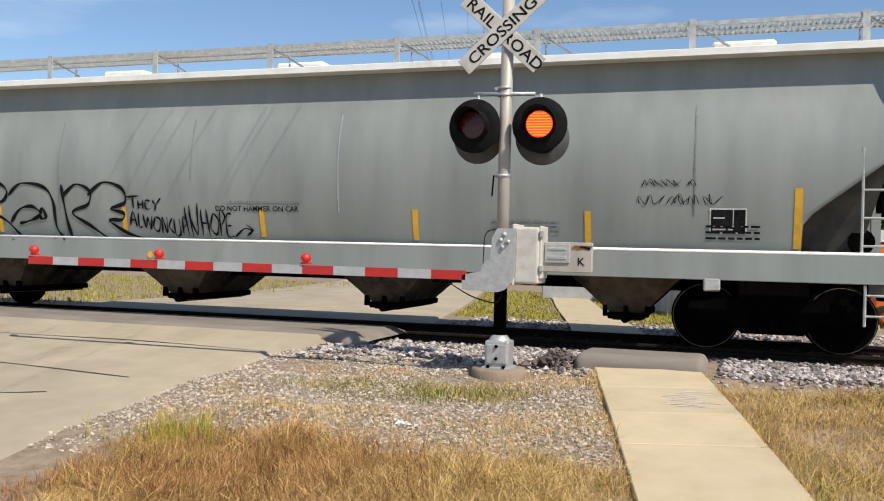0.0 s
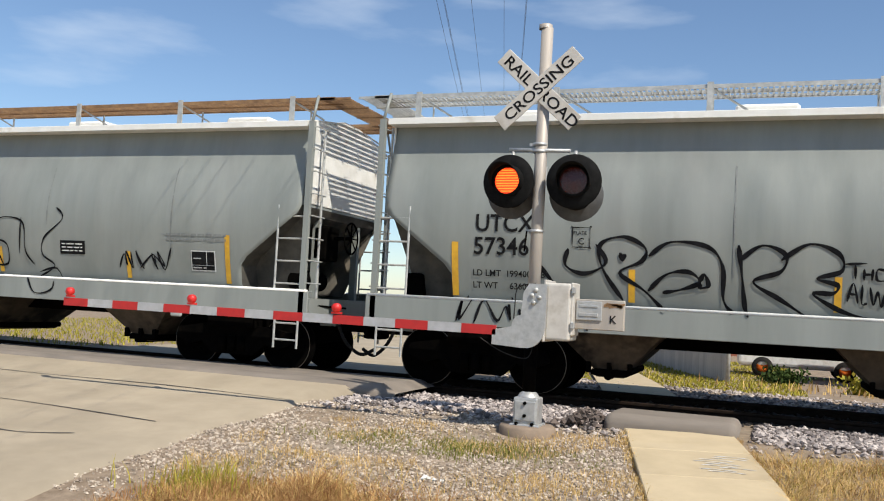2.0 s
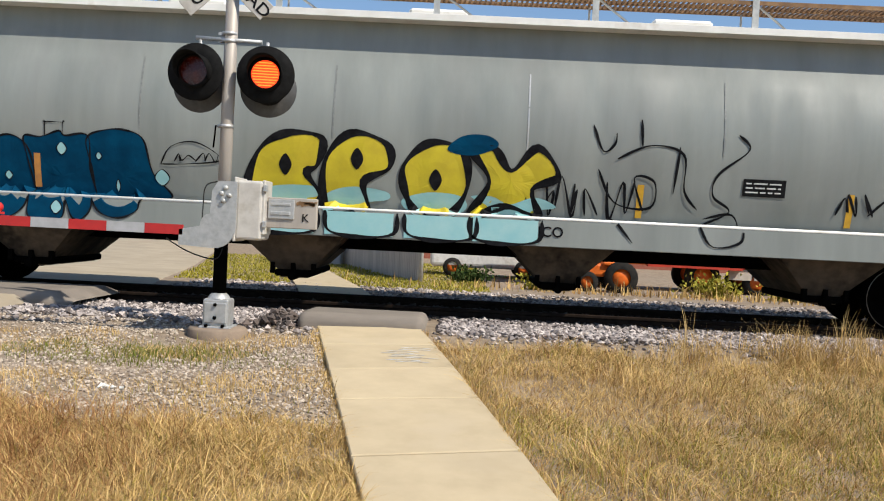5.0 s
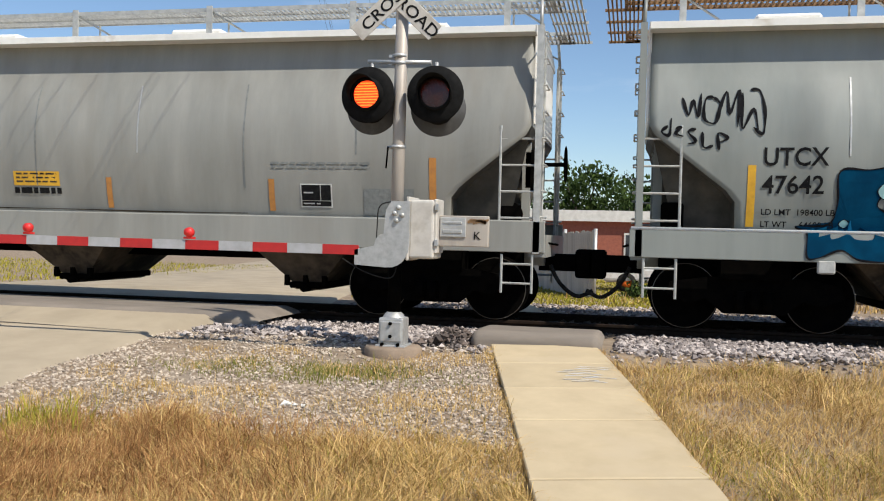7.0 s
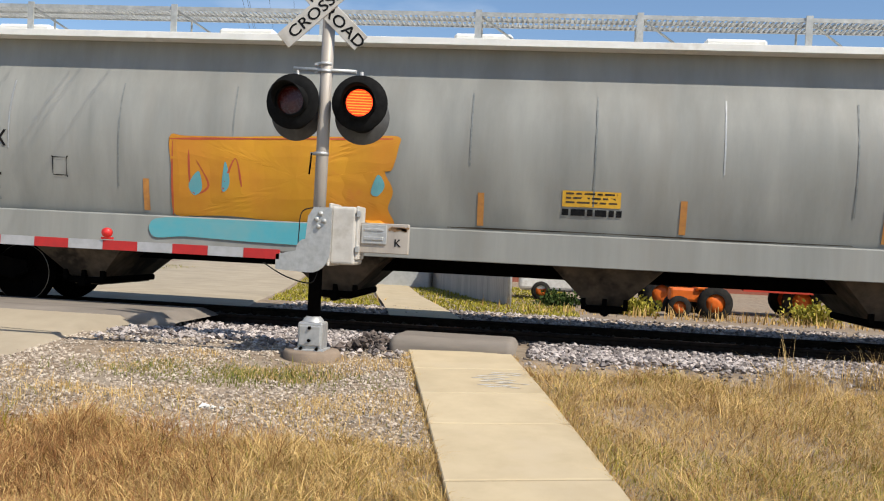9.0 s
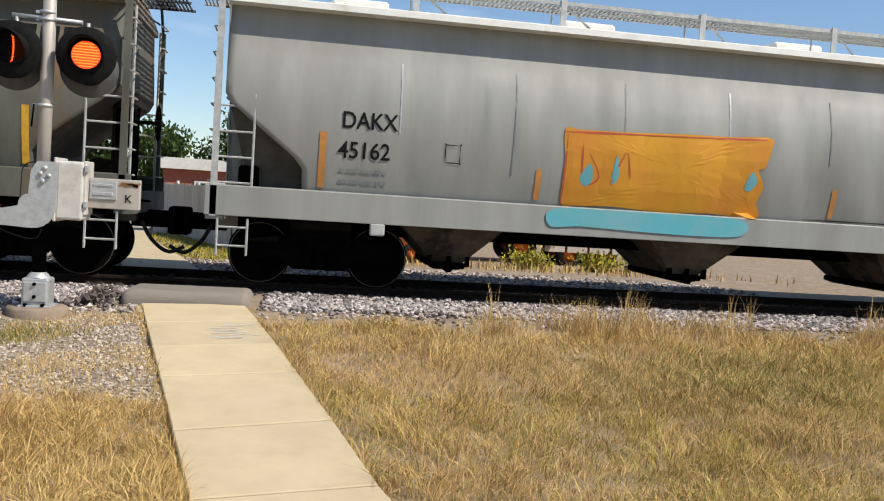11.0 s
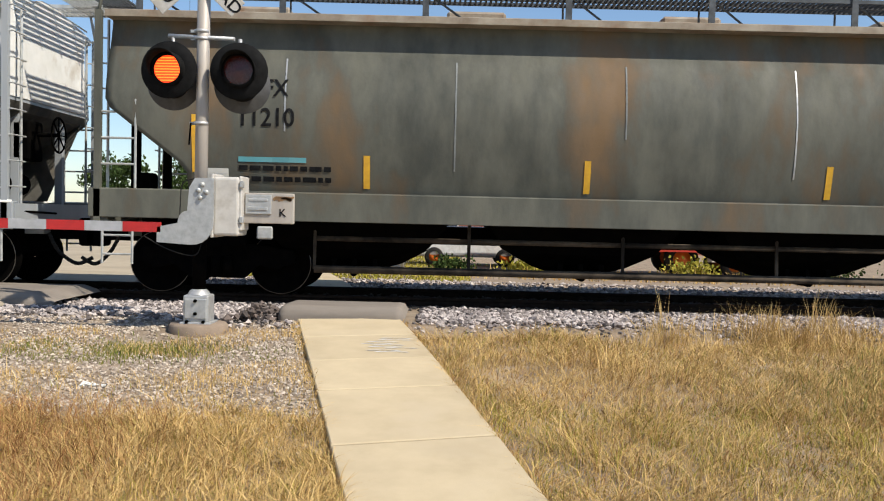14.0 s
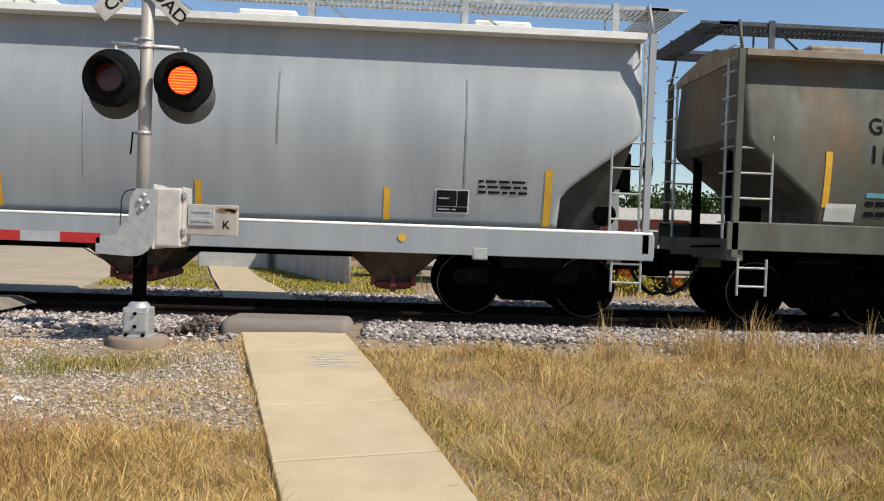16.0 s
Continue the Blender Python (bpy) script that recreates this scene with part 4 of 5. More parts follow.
        if lip:
            part("sill_lip", b2, M_ROOF, sill, "white strip painting the sunlit upper edge of the sill")
        for x in (-h + 2.35, h - 2.35):
            bm = bm_new()
            rbox(bm, x - 0.11, x + 0.11, y0 - 0.028, y0 + 0.028, 0.84, 1.02, 0.02, 1)
            part("jacking_pad", bm, M_GALV, sill)
    # roof with eaves, hatch trough and coaming
    bm = bm_new()
    prof = [(-1.585, top - 0.03), (-1.585, top + 0.06), (-1.3, top + 0.13), (-0.55, top + 0.24), (-0.3, top + 0.3), (0.3, top + 0.3), (0.55, top + 0.24), (1.3, top + 0.13), (1.585, top + 0.06), (1.585, top - 0.03)]
    a = [bm.verts.new((-h + 0.08, y, z)) for y, z in prof]
    b = [bm.verts.new((h - 0.08, y, z)) for y, z in prof]
    for i in range(len(prof)):
        bm.faces.new((a[i], a[(i + 1) % len(prof)], b[(i + 1) % len(prof)], b[i]))
    bm.faces.new(a[::-1])
    bm.faces.new(b)
    bmesh.ops.recalc_face_normals(bm, faces=list(bm.faces))
    part("roof", bm, roof, car, "sunlit sloping roof with overhanging eaves")
    # walkways of open grating on brackets
    for s in (-1, 1):
        bm = bm_new()
        y0, y1 = s * 0.72, s * 1.38
        y0, y1 = min(y0, y1), max(y0, y1)
        zt = top + 0.44
        k = int((length + 0.5) / 0.075)
        for i in range(k):
            x = -h - 0.25 + 0.075 * i
            box(bm, x, x + 0.03, y0, y1, zt, zt + 0.025)
        for y in (y0, (y0 + y1) / 2, y1):
            box(bm, -h - 0.27, h + 0.27, y - 0.012, y + 0.012, zt - 0.015, zt + 0.04)
        board = part("running_board", bm, walkway, car, "open steel grating roof walkway")
        for i in range(9):
            x = -h + 0.5 + (length - 1) * i / 8
            bm = bm_new()
            box(bm, x - 0.045, x + 0.045, s * 1.4 - 0.012, s * 1.4 + 0.012, top + 0.08, zt + 0.07)
            rod(bm, (x, s * 1.38, zt), (x + 0.5, s * 1.2, top + 0.14), 0.016, 6)
            rod(bm, (x, s * 0.75, zt), (x, s * 0.75, top + 0.2), 0.016, 6)
            part("bracket", bm, walkway if walkway != M_RUNRUST else M_GALV, board)
    for i in range(5):
        x = -h + 2 + (length - 4) * i / 4
        bm = bm_new()
        rbox(bm, x - 0.45, x + 0.45, -0.4, 0.4, top + 0.28, top + 0.42, 0.04, 1)
        part("hatch_cover", bm, roof, car)
    for e in (-1, 1):
        bm = bm_new()
        for i in range(9):
            box(bm, e * (h + 0.02) + e * 0.06 * i - 0.012, e * (h + 0.02) + e * 0.06 * i + 0.012, -1.38, 1.38, top + 0.44, top + 0.465)
        for y in (-1.38, -0.7, 0, 0.7, 1.38):
            box(bm, e * h, e * (h + 0.55), y - 0.012, y + 0.012, top + 0.43, top + 0.47)
        part("end_walkway", bm, walkway, car)
        # corner posts and ladders
        for s in (-1, 1):
            y = s * 1.58
            bm = bm_new()
            box(bm, e * h - 0.045, e * h + 0.045, y - 0.04, y + 0.04, 1.0, top + 0.05)
            rod(bm, (e * h, y, top + 0.05), (e * (h - 0.02), s * 1.4, top + 0.5), 0.025, 8)
            part("corner_post", bm, paint if paint != M_GREY2 else M_GALV, car, "upright corner post")
            bm = bm_new()
            xa, xb = sorted((e * (h - 0.02), e * (h - 0.52)))
            ladder(bm, xa, xb, y - s * 0.01, 1.3, 2.75, 4)
            part("side_ladder", bm, M_GALV, car, "bare metal side ladder")
            bm = bm_new()
            ladder(bm, xa + 0.05, xb - 0.03, y, 0.45, 0.98, 2)
            part("stirrup_step", bm, M_GALV, car)
            bm = bm_new()
            for i in range(8):
                z = 1.5 + 0.36 * i
                pipe(bm, [(e * (h + 0.02), y - s * 0.02, z), (e * (h + 0.09), y - s * 0.02, z), (e * (h + 0.09), y - s * 0.42, z), (e * (h + 0.02), y - s * 0.42, z)], 0.012, 6)
            rod(bm, (e * (h + 0.02), y - s * 0.42, 1.1), (e * (h + 0.02), y - s * 0.42, top), 0.022, 6)
            part("end_ladder", bm, M_GALV, car)
        # end sill, platform and drawgear
        bm = bm_new()
        box(bm, e * h - 0.1, e * h + 0.14, -1.58, 1.58, 0.95, 1.26)
        box(bm, *sorted((e * h, e * (h - 2.4))), -0.35, 0.35, 0.8, 1.22)
        part("end_sill", bm, paint, car)
        bm = bm_new()
        box(bm, *sorted((e * (h - 0.1), e * (h + 0.5))), -0.14, 0.14, 0.72, 0.98)
        rbox(bm, *sorted((e * (h + 0.45), e * (h + 0.745))), -0.2, 0.2, 0.62, 1.06, 0.05, 2)
        rod(bm, (e * (h + 0.2), -0.4, 1.12), (e * (h + 0.12), -1.35, 1.15), 0.018, 6)
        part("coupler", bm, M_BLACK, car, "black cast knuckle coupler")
        bm = bm_new()
        pipe(bm, smooth_line([(e * (h + 0.1), -0.42, 0.82), (e * (h + 0.25), -0.42, 0.55), (e * (h + 0.5), -0.35, 0.36), (e * (h + 0.73), -0.3, 0.45)]), 0.03, 8)
        part("brake_hose", bm, M_RUBBER, car)
        for sy in (-0.75, 0.75):
            bm = bm_new()
            box(bm, e * (h - 0.25) - 0.06, e * (h - 0.25) + 0.06, sy - 0.05, sy + 0.05, 1.2, 2.7)
            part("end_post", bm, M_BLACK if paint == M_RUSTY else paint, car)
    # brake gear at one end
    bm = bm_new()
    lathe(bm, [(0.25, -0.012), (0.28, 0.0), (0.25, 0.012), (0.25, -0.012)], 24, "x")
    for k in range(4):
        a = k * 0.785
        rod(bm, (0, -0.26 * math.cos(a), -0.26 * math.sin(a)), (0, 0.26 * math.cos(a), 0.26 * math.sin(a)), 0.012, 6)
    bmesh.ops.translate(bm, verts=list(bm.verts), vec=(h + 0.3, -0.55, 2.3))
    rod(bm, (h - 0.1, -0.55, 2.3), (h + 0.3, -0.55, 2.3), 0.03, 8)
    part("brake_wheel", bm, M_BLACK, car, "spoked black hand-brake wheel")
    bm = bm_new()
    rbox(bm, h - 0.3, h - 0.02, -0.8, -0.35, 1.9, 2.5, 0.04, 2)
    part("brake_housing", bm, M_BLACK, car)
    bm = bm_new()
    rod(bm, (h - 0.45, -1.0, 1.55), (h - 0.45, -0.2, 1.55), 0.17, 16)
    part("air_reservoir", bm, M_BLACK, car)
    bm = bm_new()
    rbox(bm, -h + 0.3, -h + 0.6, -1.1, -0.8, 1.28, 1.75, 0.03, 1)
    part("valve_box", bm, M_BLACK, car)
    # hopper chutes and centre sill
    for k in range(4):
        x = -h + 3.55 + (length - 7.1) * k / 3
        bm = bm_new()
        prev = None
        for z, wx, wy in ((1.3, 1.5, 1.5), (1.0, 1.3, 1.25), (0.7, 1.05, 1.0), (0.5, 0.7, 0.7), (0.4, 0.4, 0.5)) if pipes else ((1.3, 1.1, 1.45), (1.0, 0.78, 1.25), (0.62, 0.4, 1.0), (0.46, 0.24, 0.9), (0.34, 0.2, 0.86)):
            row = [bm.verts.new((x - wx, -wy, z)), bm.verts.new((x + wx, -wy, z)), bm.verts.new((x + wx, wy, z)), bm.verts.new((x - wx, wy, z))]
            if prev:
                for i in range(4):
                    bm.faces.new((row[i], row[(i + 1) % 4], prev[(i + 1) % 4], prev[i]))
            prev = row
        bm.faces.new(prev[::-1])
        ch = part("hopper_chute", bm, chute, car, "dusty tapering discharge chute")
        bm = bm_new()
        rbox(bm, x - 0.27, x + 0.27, -0.95, 0.95, 0.36, 0.46, 0.02, 1)
        rod(bm, (x, -1.05, 0.37), (x, 1.05, 0.37), 0.06, 12)
        for i in range(3):
            box(bm, x - 0.33 + 0.3 * i, x - 0.27 + 0.3 * i, -1.0, -0.9, 0.4, 0.56)
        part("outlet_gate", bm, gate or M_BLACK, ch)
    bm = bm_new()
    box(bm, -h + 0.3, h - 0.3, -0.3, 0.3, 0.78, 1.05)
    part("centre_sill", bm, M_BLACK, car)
    if pipes:
        bm = bm_new()
        rod(bm, (-h + 3, -1.25, 0.42), (h - 3, -1.25, 0.42), 0.055, 10)
        rod(bm, (-h + 3, -1.15, 0.86), (h - 3, -1.15, 0.86), 0.04, 10)
        for i in range(6):
            x = -h + 3 + (length - 6) * i / 5
            rod(bm, (x, -1.25, 0.42), (x, -1.2, 1.1), 0.025, 6)
        part("discharge_pipe", bm, M_CHUTE, car, "long pneumatic discharge pipe")
    for e in (-1, 1):
        truck(car, e * (h - 1.55))
    # reflective stripes and small stencils common to all
    return car


def stripes(car, h, ends, mids, mat_end, mat_mid, up=0.0):
    up = max(up, car["sill_up"])
    for u in ends:
        decal(car, "reflective_stripe", [rect(u - 0.05, u + 0.05, 1.34 + up, 2.14 + up)], mat_end, 0, 0)
    for u in mids:
        decal(car, "reflective_stripe", [rect(u - 0.045, u + 0.045, 1.36 + up, 1.82 + up)], mat_mid, 0, 0)


def label_box(car, u, v, back=M_INK):
    decal(car, "data_panel", [rect(u, u + 0.48, v, v + 0.34, 2)], M_WHITE, 0, 0, 0.005)
    decal(car, "data_panel", [rect(u + 0.018, u + 0.30, v + 0.1, v + 0.322, 1), rect(u + 0.312, u + 0.462, v + 0.1, v + 0.322, 1), rect(u + 0.018, u + 0.462, v + 0.018, v + 0.092, 1)], back, 0, 0, 0.009)
    decal(car, "data_panel", bars(u + 0.05, u + 0.2, v + 0.2, 1, 0.02, 0.05, 5) + bars(u + 0.04, u + 0.3, v + 0.045, 1, 0.02, 0.05, 6), M_SHEET, 0, 0, 0.012)


def write(car, s, size, u, v, mat=None, width=1.0):
    decal(car, "lettering", [text_mesh(s, size, width)], mat or M_INK, u, v, 0.008)


def strokes(car, name, lines, w, mat, u, v, lift=0.009, label=""):
    decal(car, name, [ribbon(l, w) for l in lines], mat, u, v, lift, label)


def scribble(n, wide, high, seed, step=0.16):
    """Jagged, looping tag lines that spell nothing."""
    rng = random.Random(seed)
    lines = []
    x = 0.0
    while x < wide:
        k = rng.randint(3, 6)
        pts = []
        for i in range(k):
            pts.append((x + rng.uniform(-0.04, step), (i % 2) * high * rng.uniform(0.6, 1.0) + rng.uniform(0, 0.25) * high))
            x += step * 0.33
        lines.append(pts)
        if len(lines) >= n:
            break
    return lines


L1, L2, L3, L4, L5 = 18.45, 18.7, 19.0, 17.1, 18.3

# first car
car_a = covered_hopper("light grey covered hopper car with black outline graffiti", L1, M_GREY, M_ROOF, M_GALV, M_CHUTE)
a0 = -L1 / 2
stripes(car_a, L1 / 2, (a0 + 1.28, -a0 - 1.28), (a0 + 3.9, a0 + 6.55, a0 + 9.2, a0 + 11.8, a0 + 14.4), M_YELLOW, M_YELLOW)
write(car_a, "UTCX", 0.36, a0 + 1.58, 2.4, None, 0.92)
write(car_a, "57346", 0.36, a0 + 1.56, 2.06, None, 0.96)
write(car_a, "LD LMT  199400  LB", 0.13, a0 + 1.55, 1.74)
write(car_a, "LT WT     63600  LB", 0.13, a0 + 1.55, 1.56)
decal(car_a, "stencil", [ribbon([(0, 0), (0.25, 0), (0.25, 0), (0.25, 0.28), (0.25, 0.28), (0, 0.28), (0, 0.28), (0, 0)], 0.015)], M_INK, a0 + 3.05, 2.2, 0.008)
write(car_a, "PLATE", 0.07, a0 + 3.06, 2.38)
write(car_a, "C", 0.13, a0 + 3.13, 2.24)
write(car_a, "DO NOT HAMMER ON CAR", 0.12, a0 + 8.35, 1.86)
decal(car_a, "stencil", bars(8.6, 9.9, 1.99, 1, 0.03), M_FAINT, a0, 0)
decal(car_a, "stencil", bars(13.0, 14.0, 1.75, 4, 0.03, 0.06, 3), M_FAINT, a0, 0)
decal(car_a, "stencil", bars(16.0, 16.7, 1.7, 3, 0.03, 0.08, 4), M_INK, a0, 0)
strokes(car_a, "stencil", scribble(7, 1.1, 0.14, 8, 0.1) + [[(p[0], p[1] + 0.24) for p in l] for l in scribble(6, 1.1, 0.12, 9, 0.1)], 0.012, M_INK, a0 + 15.1, 2.0)
label_box(car_a, a0 + 16.05, 1.62)
big = [[(0.0, 0.75), (0.25, 0.35), (0.4, 0.0), (0.62, 0.02), (0.45, -0.02)], [(0.45, 1.05), (0.42, 0.72), (0.7, 0.58), (1.0, 0.8), (0.85, 1.15)],
       [(1.25, 0.1), (0.95, 0.7), (0.92, 1.15), (1.25, 1.3), (1.55, 1.1), (1.5, 0.85), (1.2, 0.62), (1.55, 0.3), (1.85, -0.1)], [(1.2, 1.0), (1.24, 0.85), (1.27, 0.98)],
       [(1.6, 0.3), (1.85, 0.62), (2.15, 0.68), (2.3, 0.5), (2.05, 0.35), (1.8, 0.28)], [(1.6, 0.95), (1.9, 1.22), (2.4, 1.15), (2.6, 0.8), (2.62, 0.2), (2.75, -0.05)],
       [(2.3, 0.5), (2.36, 0.65), (2.42, 0.45), (2.32, 0.4), (2.3, 0.5)], [(2.8, 1.2), (2.85, 0.7), (2.9, 0.1), (2.95, -0.1)], [(2.8, 0.9), (3.1, 1.2), (3.4, 1.05), (3.35, 0.75), (3.0, 0.55), (3.35, 0.25), (3.7, -0.05)],
       [(3.35, 0.95), (3.7, 1.25), (4.05, 1.1), (4.1, 0.8), (3.8, 0.65), (4.05, 0.55), (4.0, 0.4), (3.75, 0.38), (4.1, 0.1), (4.45, -0.02)]]
strokes(car_a, "graffiti", [[(p[0] * 0.985, p[1] * 0.74) for p in l] for l in big], 0.06, M_SPRAY, a0 + 2.55, 1.4, 0.009, "black outline graffiti letters")
tag = [[(0.0, 0.78), (0.34, 0.8)], [(0.16, 0.78), (0.17, 0.56)], [(0.3, 0.72), (0.3, 0.54)], [(0.3, 0.63), (0.42, 0.64)], [(0.43, 0.72), (0.42, 0.54)], [(0.62, 0.7), (0.5, 0.71), (0.5, 0.56), (0.62, 0.55)], [(0.68, 0.72), (0.76, 0.64), (0.9, 0.76)], [(0.76, 0.64), (0.73, 0.5)],
       [(0.05, 0.22), (0.14, 0.5), (0.22, 0.2)], [(0.08, 0.34), (0.2, 0.33)], [(0.28, 0.48), (0.28, 0.2), (0.36, 0.21)], [(0.4, 0.45), (0.46, 0.18), (0.52, 0.38), (0.58, 0.16), (0.64, 0.42)], [(0.72, 0.4), (0.66, 0.2), (0.78, 0.12), (0.84, 0.34), (0.72, 0.4)], [(0.88, 0.08), (0.9, 0.4), (1.0, 0.1), (1.02, 0.4)], [(1.16, 0.38), (1.06, 0.22), (1.18, 0.08)], [(1.2, 0.36), (1.22, 0.06), (1.34, 0.08), (1.34, 0.36)],
       [(1.42, 0.06), (1.44, 0.4), (1.54, 0.3), (1.44, 0.2)], [(1.5, 0.6), (1.56, 0.04)], [(1.62, 0.62), (1.66, 0.02)], [(1.6, 0.5), (1.78, 0.06), (1.82, 0.66)], [(1.9, 0.55), (1.92, 0.04)], [(1.88, 0.3), (2.06, 0.28)], [(2.04, 0.56), (2.08, 0.02)], [(2.2, 0.48), (2.12, 0.2), (2.26, 0.08), (2.32, 0.36), (2.2, 0.48)], [(2.36, 0.04), (2.38, 0.52), (2.5, 0.42), (2.4, 0.26)], [(2.66, 0.46), (2.54, 0.44), (2.52, 0.06), (2.7, 0.06)], [(2.54, 0.24), (2.64, 0.25)], [(2.7, 0.04), (2.95, 0.2), (3.15, 0.16), (3.0, 0.28)], [(3.15, 0.16), (2.98, 0.06)]]
strokes(car_a, "graffiti", [[(p[0] * 0.76, p[1] * 0.86) for p in l] for l in tag], 0.032, M_SPRAY, a0 + 6.62, 1.41, 0.009, "thin black graffiti tag")
strokes(car_a, "graffiti", scribble(12, 2.3, 0.34, 33, 0.3), 0.04, M_SPRAY, a0 + 1.2, 1.03, 0.012, "black graffiti tag on the sill")
decal(car_a, "yellow_dot", [blob([(0.06, 0), (0, 0.06), (-0.06, 0), (0, -0.06)])], M_YELLOW, a0 + 3.1, 1.12, 0.01)
decal(car_a, "yellow_dot", [blob([(0.06, 0), (0, 0.06), (-0.06, 0), (0, -0.06)])], M_YELLOW, a0 + 7.2, 1.12, 0.01)

# second car
car_b = covered_hopper("light grey covered hopper car with blue and yellow graffiti", L2, M_GREY, M_ROOF, M_RUNRUST, M_CHUTE)
b0 = -L2 / 2
stripes(car_b, L2 / 2, (b0 + 1.42, -b0 - 1.48), (b0 + 7.0, b0 + 9.7, b0 + 12.3, b0 + 15.2), M_YELLOW, M_YELLOW)
write(car_b, "UTCX", 0.33, b0 + 1.55, 2.23, None, 0.88)
write(car_b, "47642", 0.33, b0 + 1.55, 1.87, None, 0.92)
write(car_b, "LD LMT  198400 LB", 0.11, b0 + 1.55, 1.59)
write(car_b, "LT WT     64600 LB", 0.11, b0 + 1.55, 1.43)
strokes(car_b, "graffiti", [[(0.02, 0.5), (0.1, 0.26), (0.16, 0.46), (0.22, 0.24), (0.26, 0.56)], [(0.42, 0.5), (0.32, 0.48), (0.3, 0.22), (0.44, 0.16), (0.5, 0.4), (0.42, 0.5)], [(0.44, 0.16), (0.58, 0.58), (0.62, 0.28), (0.74, 0.6), (0.72, 0.1)], [(0.78, 0.56), (0.78, 0.08), (0.92, 0.34), (0.98, 0.04)], [(0.88, 0.6), (1.0, 0.58), (1.06, 0.3), (1.04, 0.02), (0.92, 0.1)],
                             [(-0.16, 0.12), (-0.24, 0.04), (-0.14, 0.0), (-0.12, 0.22)], [(-0.06, 0.08), (0.02, 0.1), (-0.06, 0.02), (0.04, -0.02)], [(0.2, 0.08), (0.1, 0.04), (0.2, -0.08), (0.1, -0.12)], [(0.28, 0.04), (0.3, -0.16), (0.42, -0.14)], [(0.5, -0.2), (0.48, 0.02), (0.6, -0.04), (0.5, -0.1)]], 0.042, M_SPRAY, b0 + 0.5, 2.62, 0.009, "black graffiti tag")
fat = ([(2.49, 2.07), (2.83, 2.09), (3.14, 2.12), (3.13, 1.96), (2.96, 1.66), (3.09, 1.53), (3.13, 1.31), (3.13, 0.96), (2.74, 0.94), (2.52, 1.06), (2.26, 0.96), (2.11, 0.96), (2.1, 1.27), (2.0, 1.36), (2.39, 1.39), (2.48, 1.66)],
       [(3.09, 1.53), (3.15, 1.92), (3.43, 2.1), (3.71, 1.96), (3.81, 1.53), (3.76, 1.14), (3.48, 0.94), (3.19, 1.09)],
       [(3.68, 2.09), (3.91, 2.09), (4.17, 2.18), (4.26, 2.12), (4.58, 2.13), (4.6, 1.66), (4.69, 1.18), (4.56, 0.97), (4.42, 0.99), (4.32, 1.22), (4.26, 0.96), (3.82, 0.96), (3.81, 1.35), (3.71, 1.83)],
       [(4.56, 2.09), (4.82, 2.22), (5.12, 2.23), (5.36, 2.11), (5.49, 1.66), (5.75, 1.34), (5.4, 1.29), (5.32, 1.12), (5.08, 1.01), (4.82, 1.07), (4.69, 1.27), (4.62, 1.7)])
for n, l in enumerate(fat):
    decal(car_b, "graffiti", [blob(l)], M_BLUE, b0, 0.09, 0.008 + 0.0012 * n, "solid dark blue graffiti letter")
    decal(car_b, "graffiti", [ribbon(l, 0.026, True)], M_SPRAY, b0, 0.09, 0.0135)
for u, v, a, b in ((3.04, 1.82, 0.087, 0.104), (2.58, 1.40, 0.069, 0.056), (4.21, 1.94, 0.069, 0.087), (4.73, 1.86, 0.043, 0.052), (5.62, 1.60, 0.104, 0.113), (3.35, 1.02, 0.087, 0.078), (4.20, 1.12, 0.078, 0.095), (3.44, 1.54, 0.052, 0.061), (4.99, 1.46, 0.030, 0.087)):
    decal(car_b, "graffiti", [blob([(a, 0), (0, b), (-a, 0), (0, -b)])], M_CYAN, b0 + u, v + 0.09, 0.0155)
    decal(car_b, "graffiti", [ribbon([(a, 0), (0, b), (-a, 0), (0, -b)], 0.014, True)], M_SPRAY, b0 + u, v + 0.09, 0.017)
decal(car_b, "reflective_stripe", [rect(3.81, 3.9, 1.39, 1.86)], M_ORANGEMARK, b0, 0.09, 0.018)
decal(car_b, "stencil", [ribbon([(0, 0), (0.26, 0), (0.26, 0), (0.26, 0.26), (0.26, 0.26), (0, 0.26), (0, 0.26), (0, 0)], 0.015)], M_INK, b0 + 3.97, 2.13, 0.007)
strokes(car_b, "graffiti", [[(0, 0.1), (0.15, 0.35), (0.5, 0.42), (0.85, 0.2), (0.4, 0.12), (0.0, 0.1)]] + [[(p[0] + 0.1, p[1] * 0.8 + 0.14) for p in l] for l in scribble(4, 0.6, 0.14, 51, 0.12)], 0.02, M_SPRAY, b0 + 5.6, 1.78)
letters = ([(0, 0.1), (0.1, 0.9), (0.5, 1.25), (1.0, 1.2), (0.95, 0.75), (0.8, 0.6), (1.0, 0.2), (0.7, -0.05)], [(1.1, 0.0), (1.05, 0.8), (1.4, 1.3), (1.9, 1.15), (1.95, 0.75), (1.6, 0.5), (1.65, 0.0)], [(2.2, 0.3), (2.15, 0.8), (2.5, 1.2), (2.95, 1.1), (3.05, 0.5), (2.8, 0.0), (2.4, 0.0)], [(3.1, 0.0), (3.35, 0.6), (3.1, 1.1), (3.4, 1.15), (3.65, 0.8), (4.0, 1.2), (4.3, 0.75), (3.95, 0.5), (4.05, 0.05), (3.6, 0.2)])
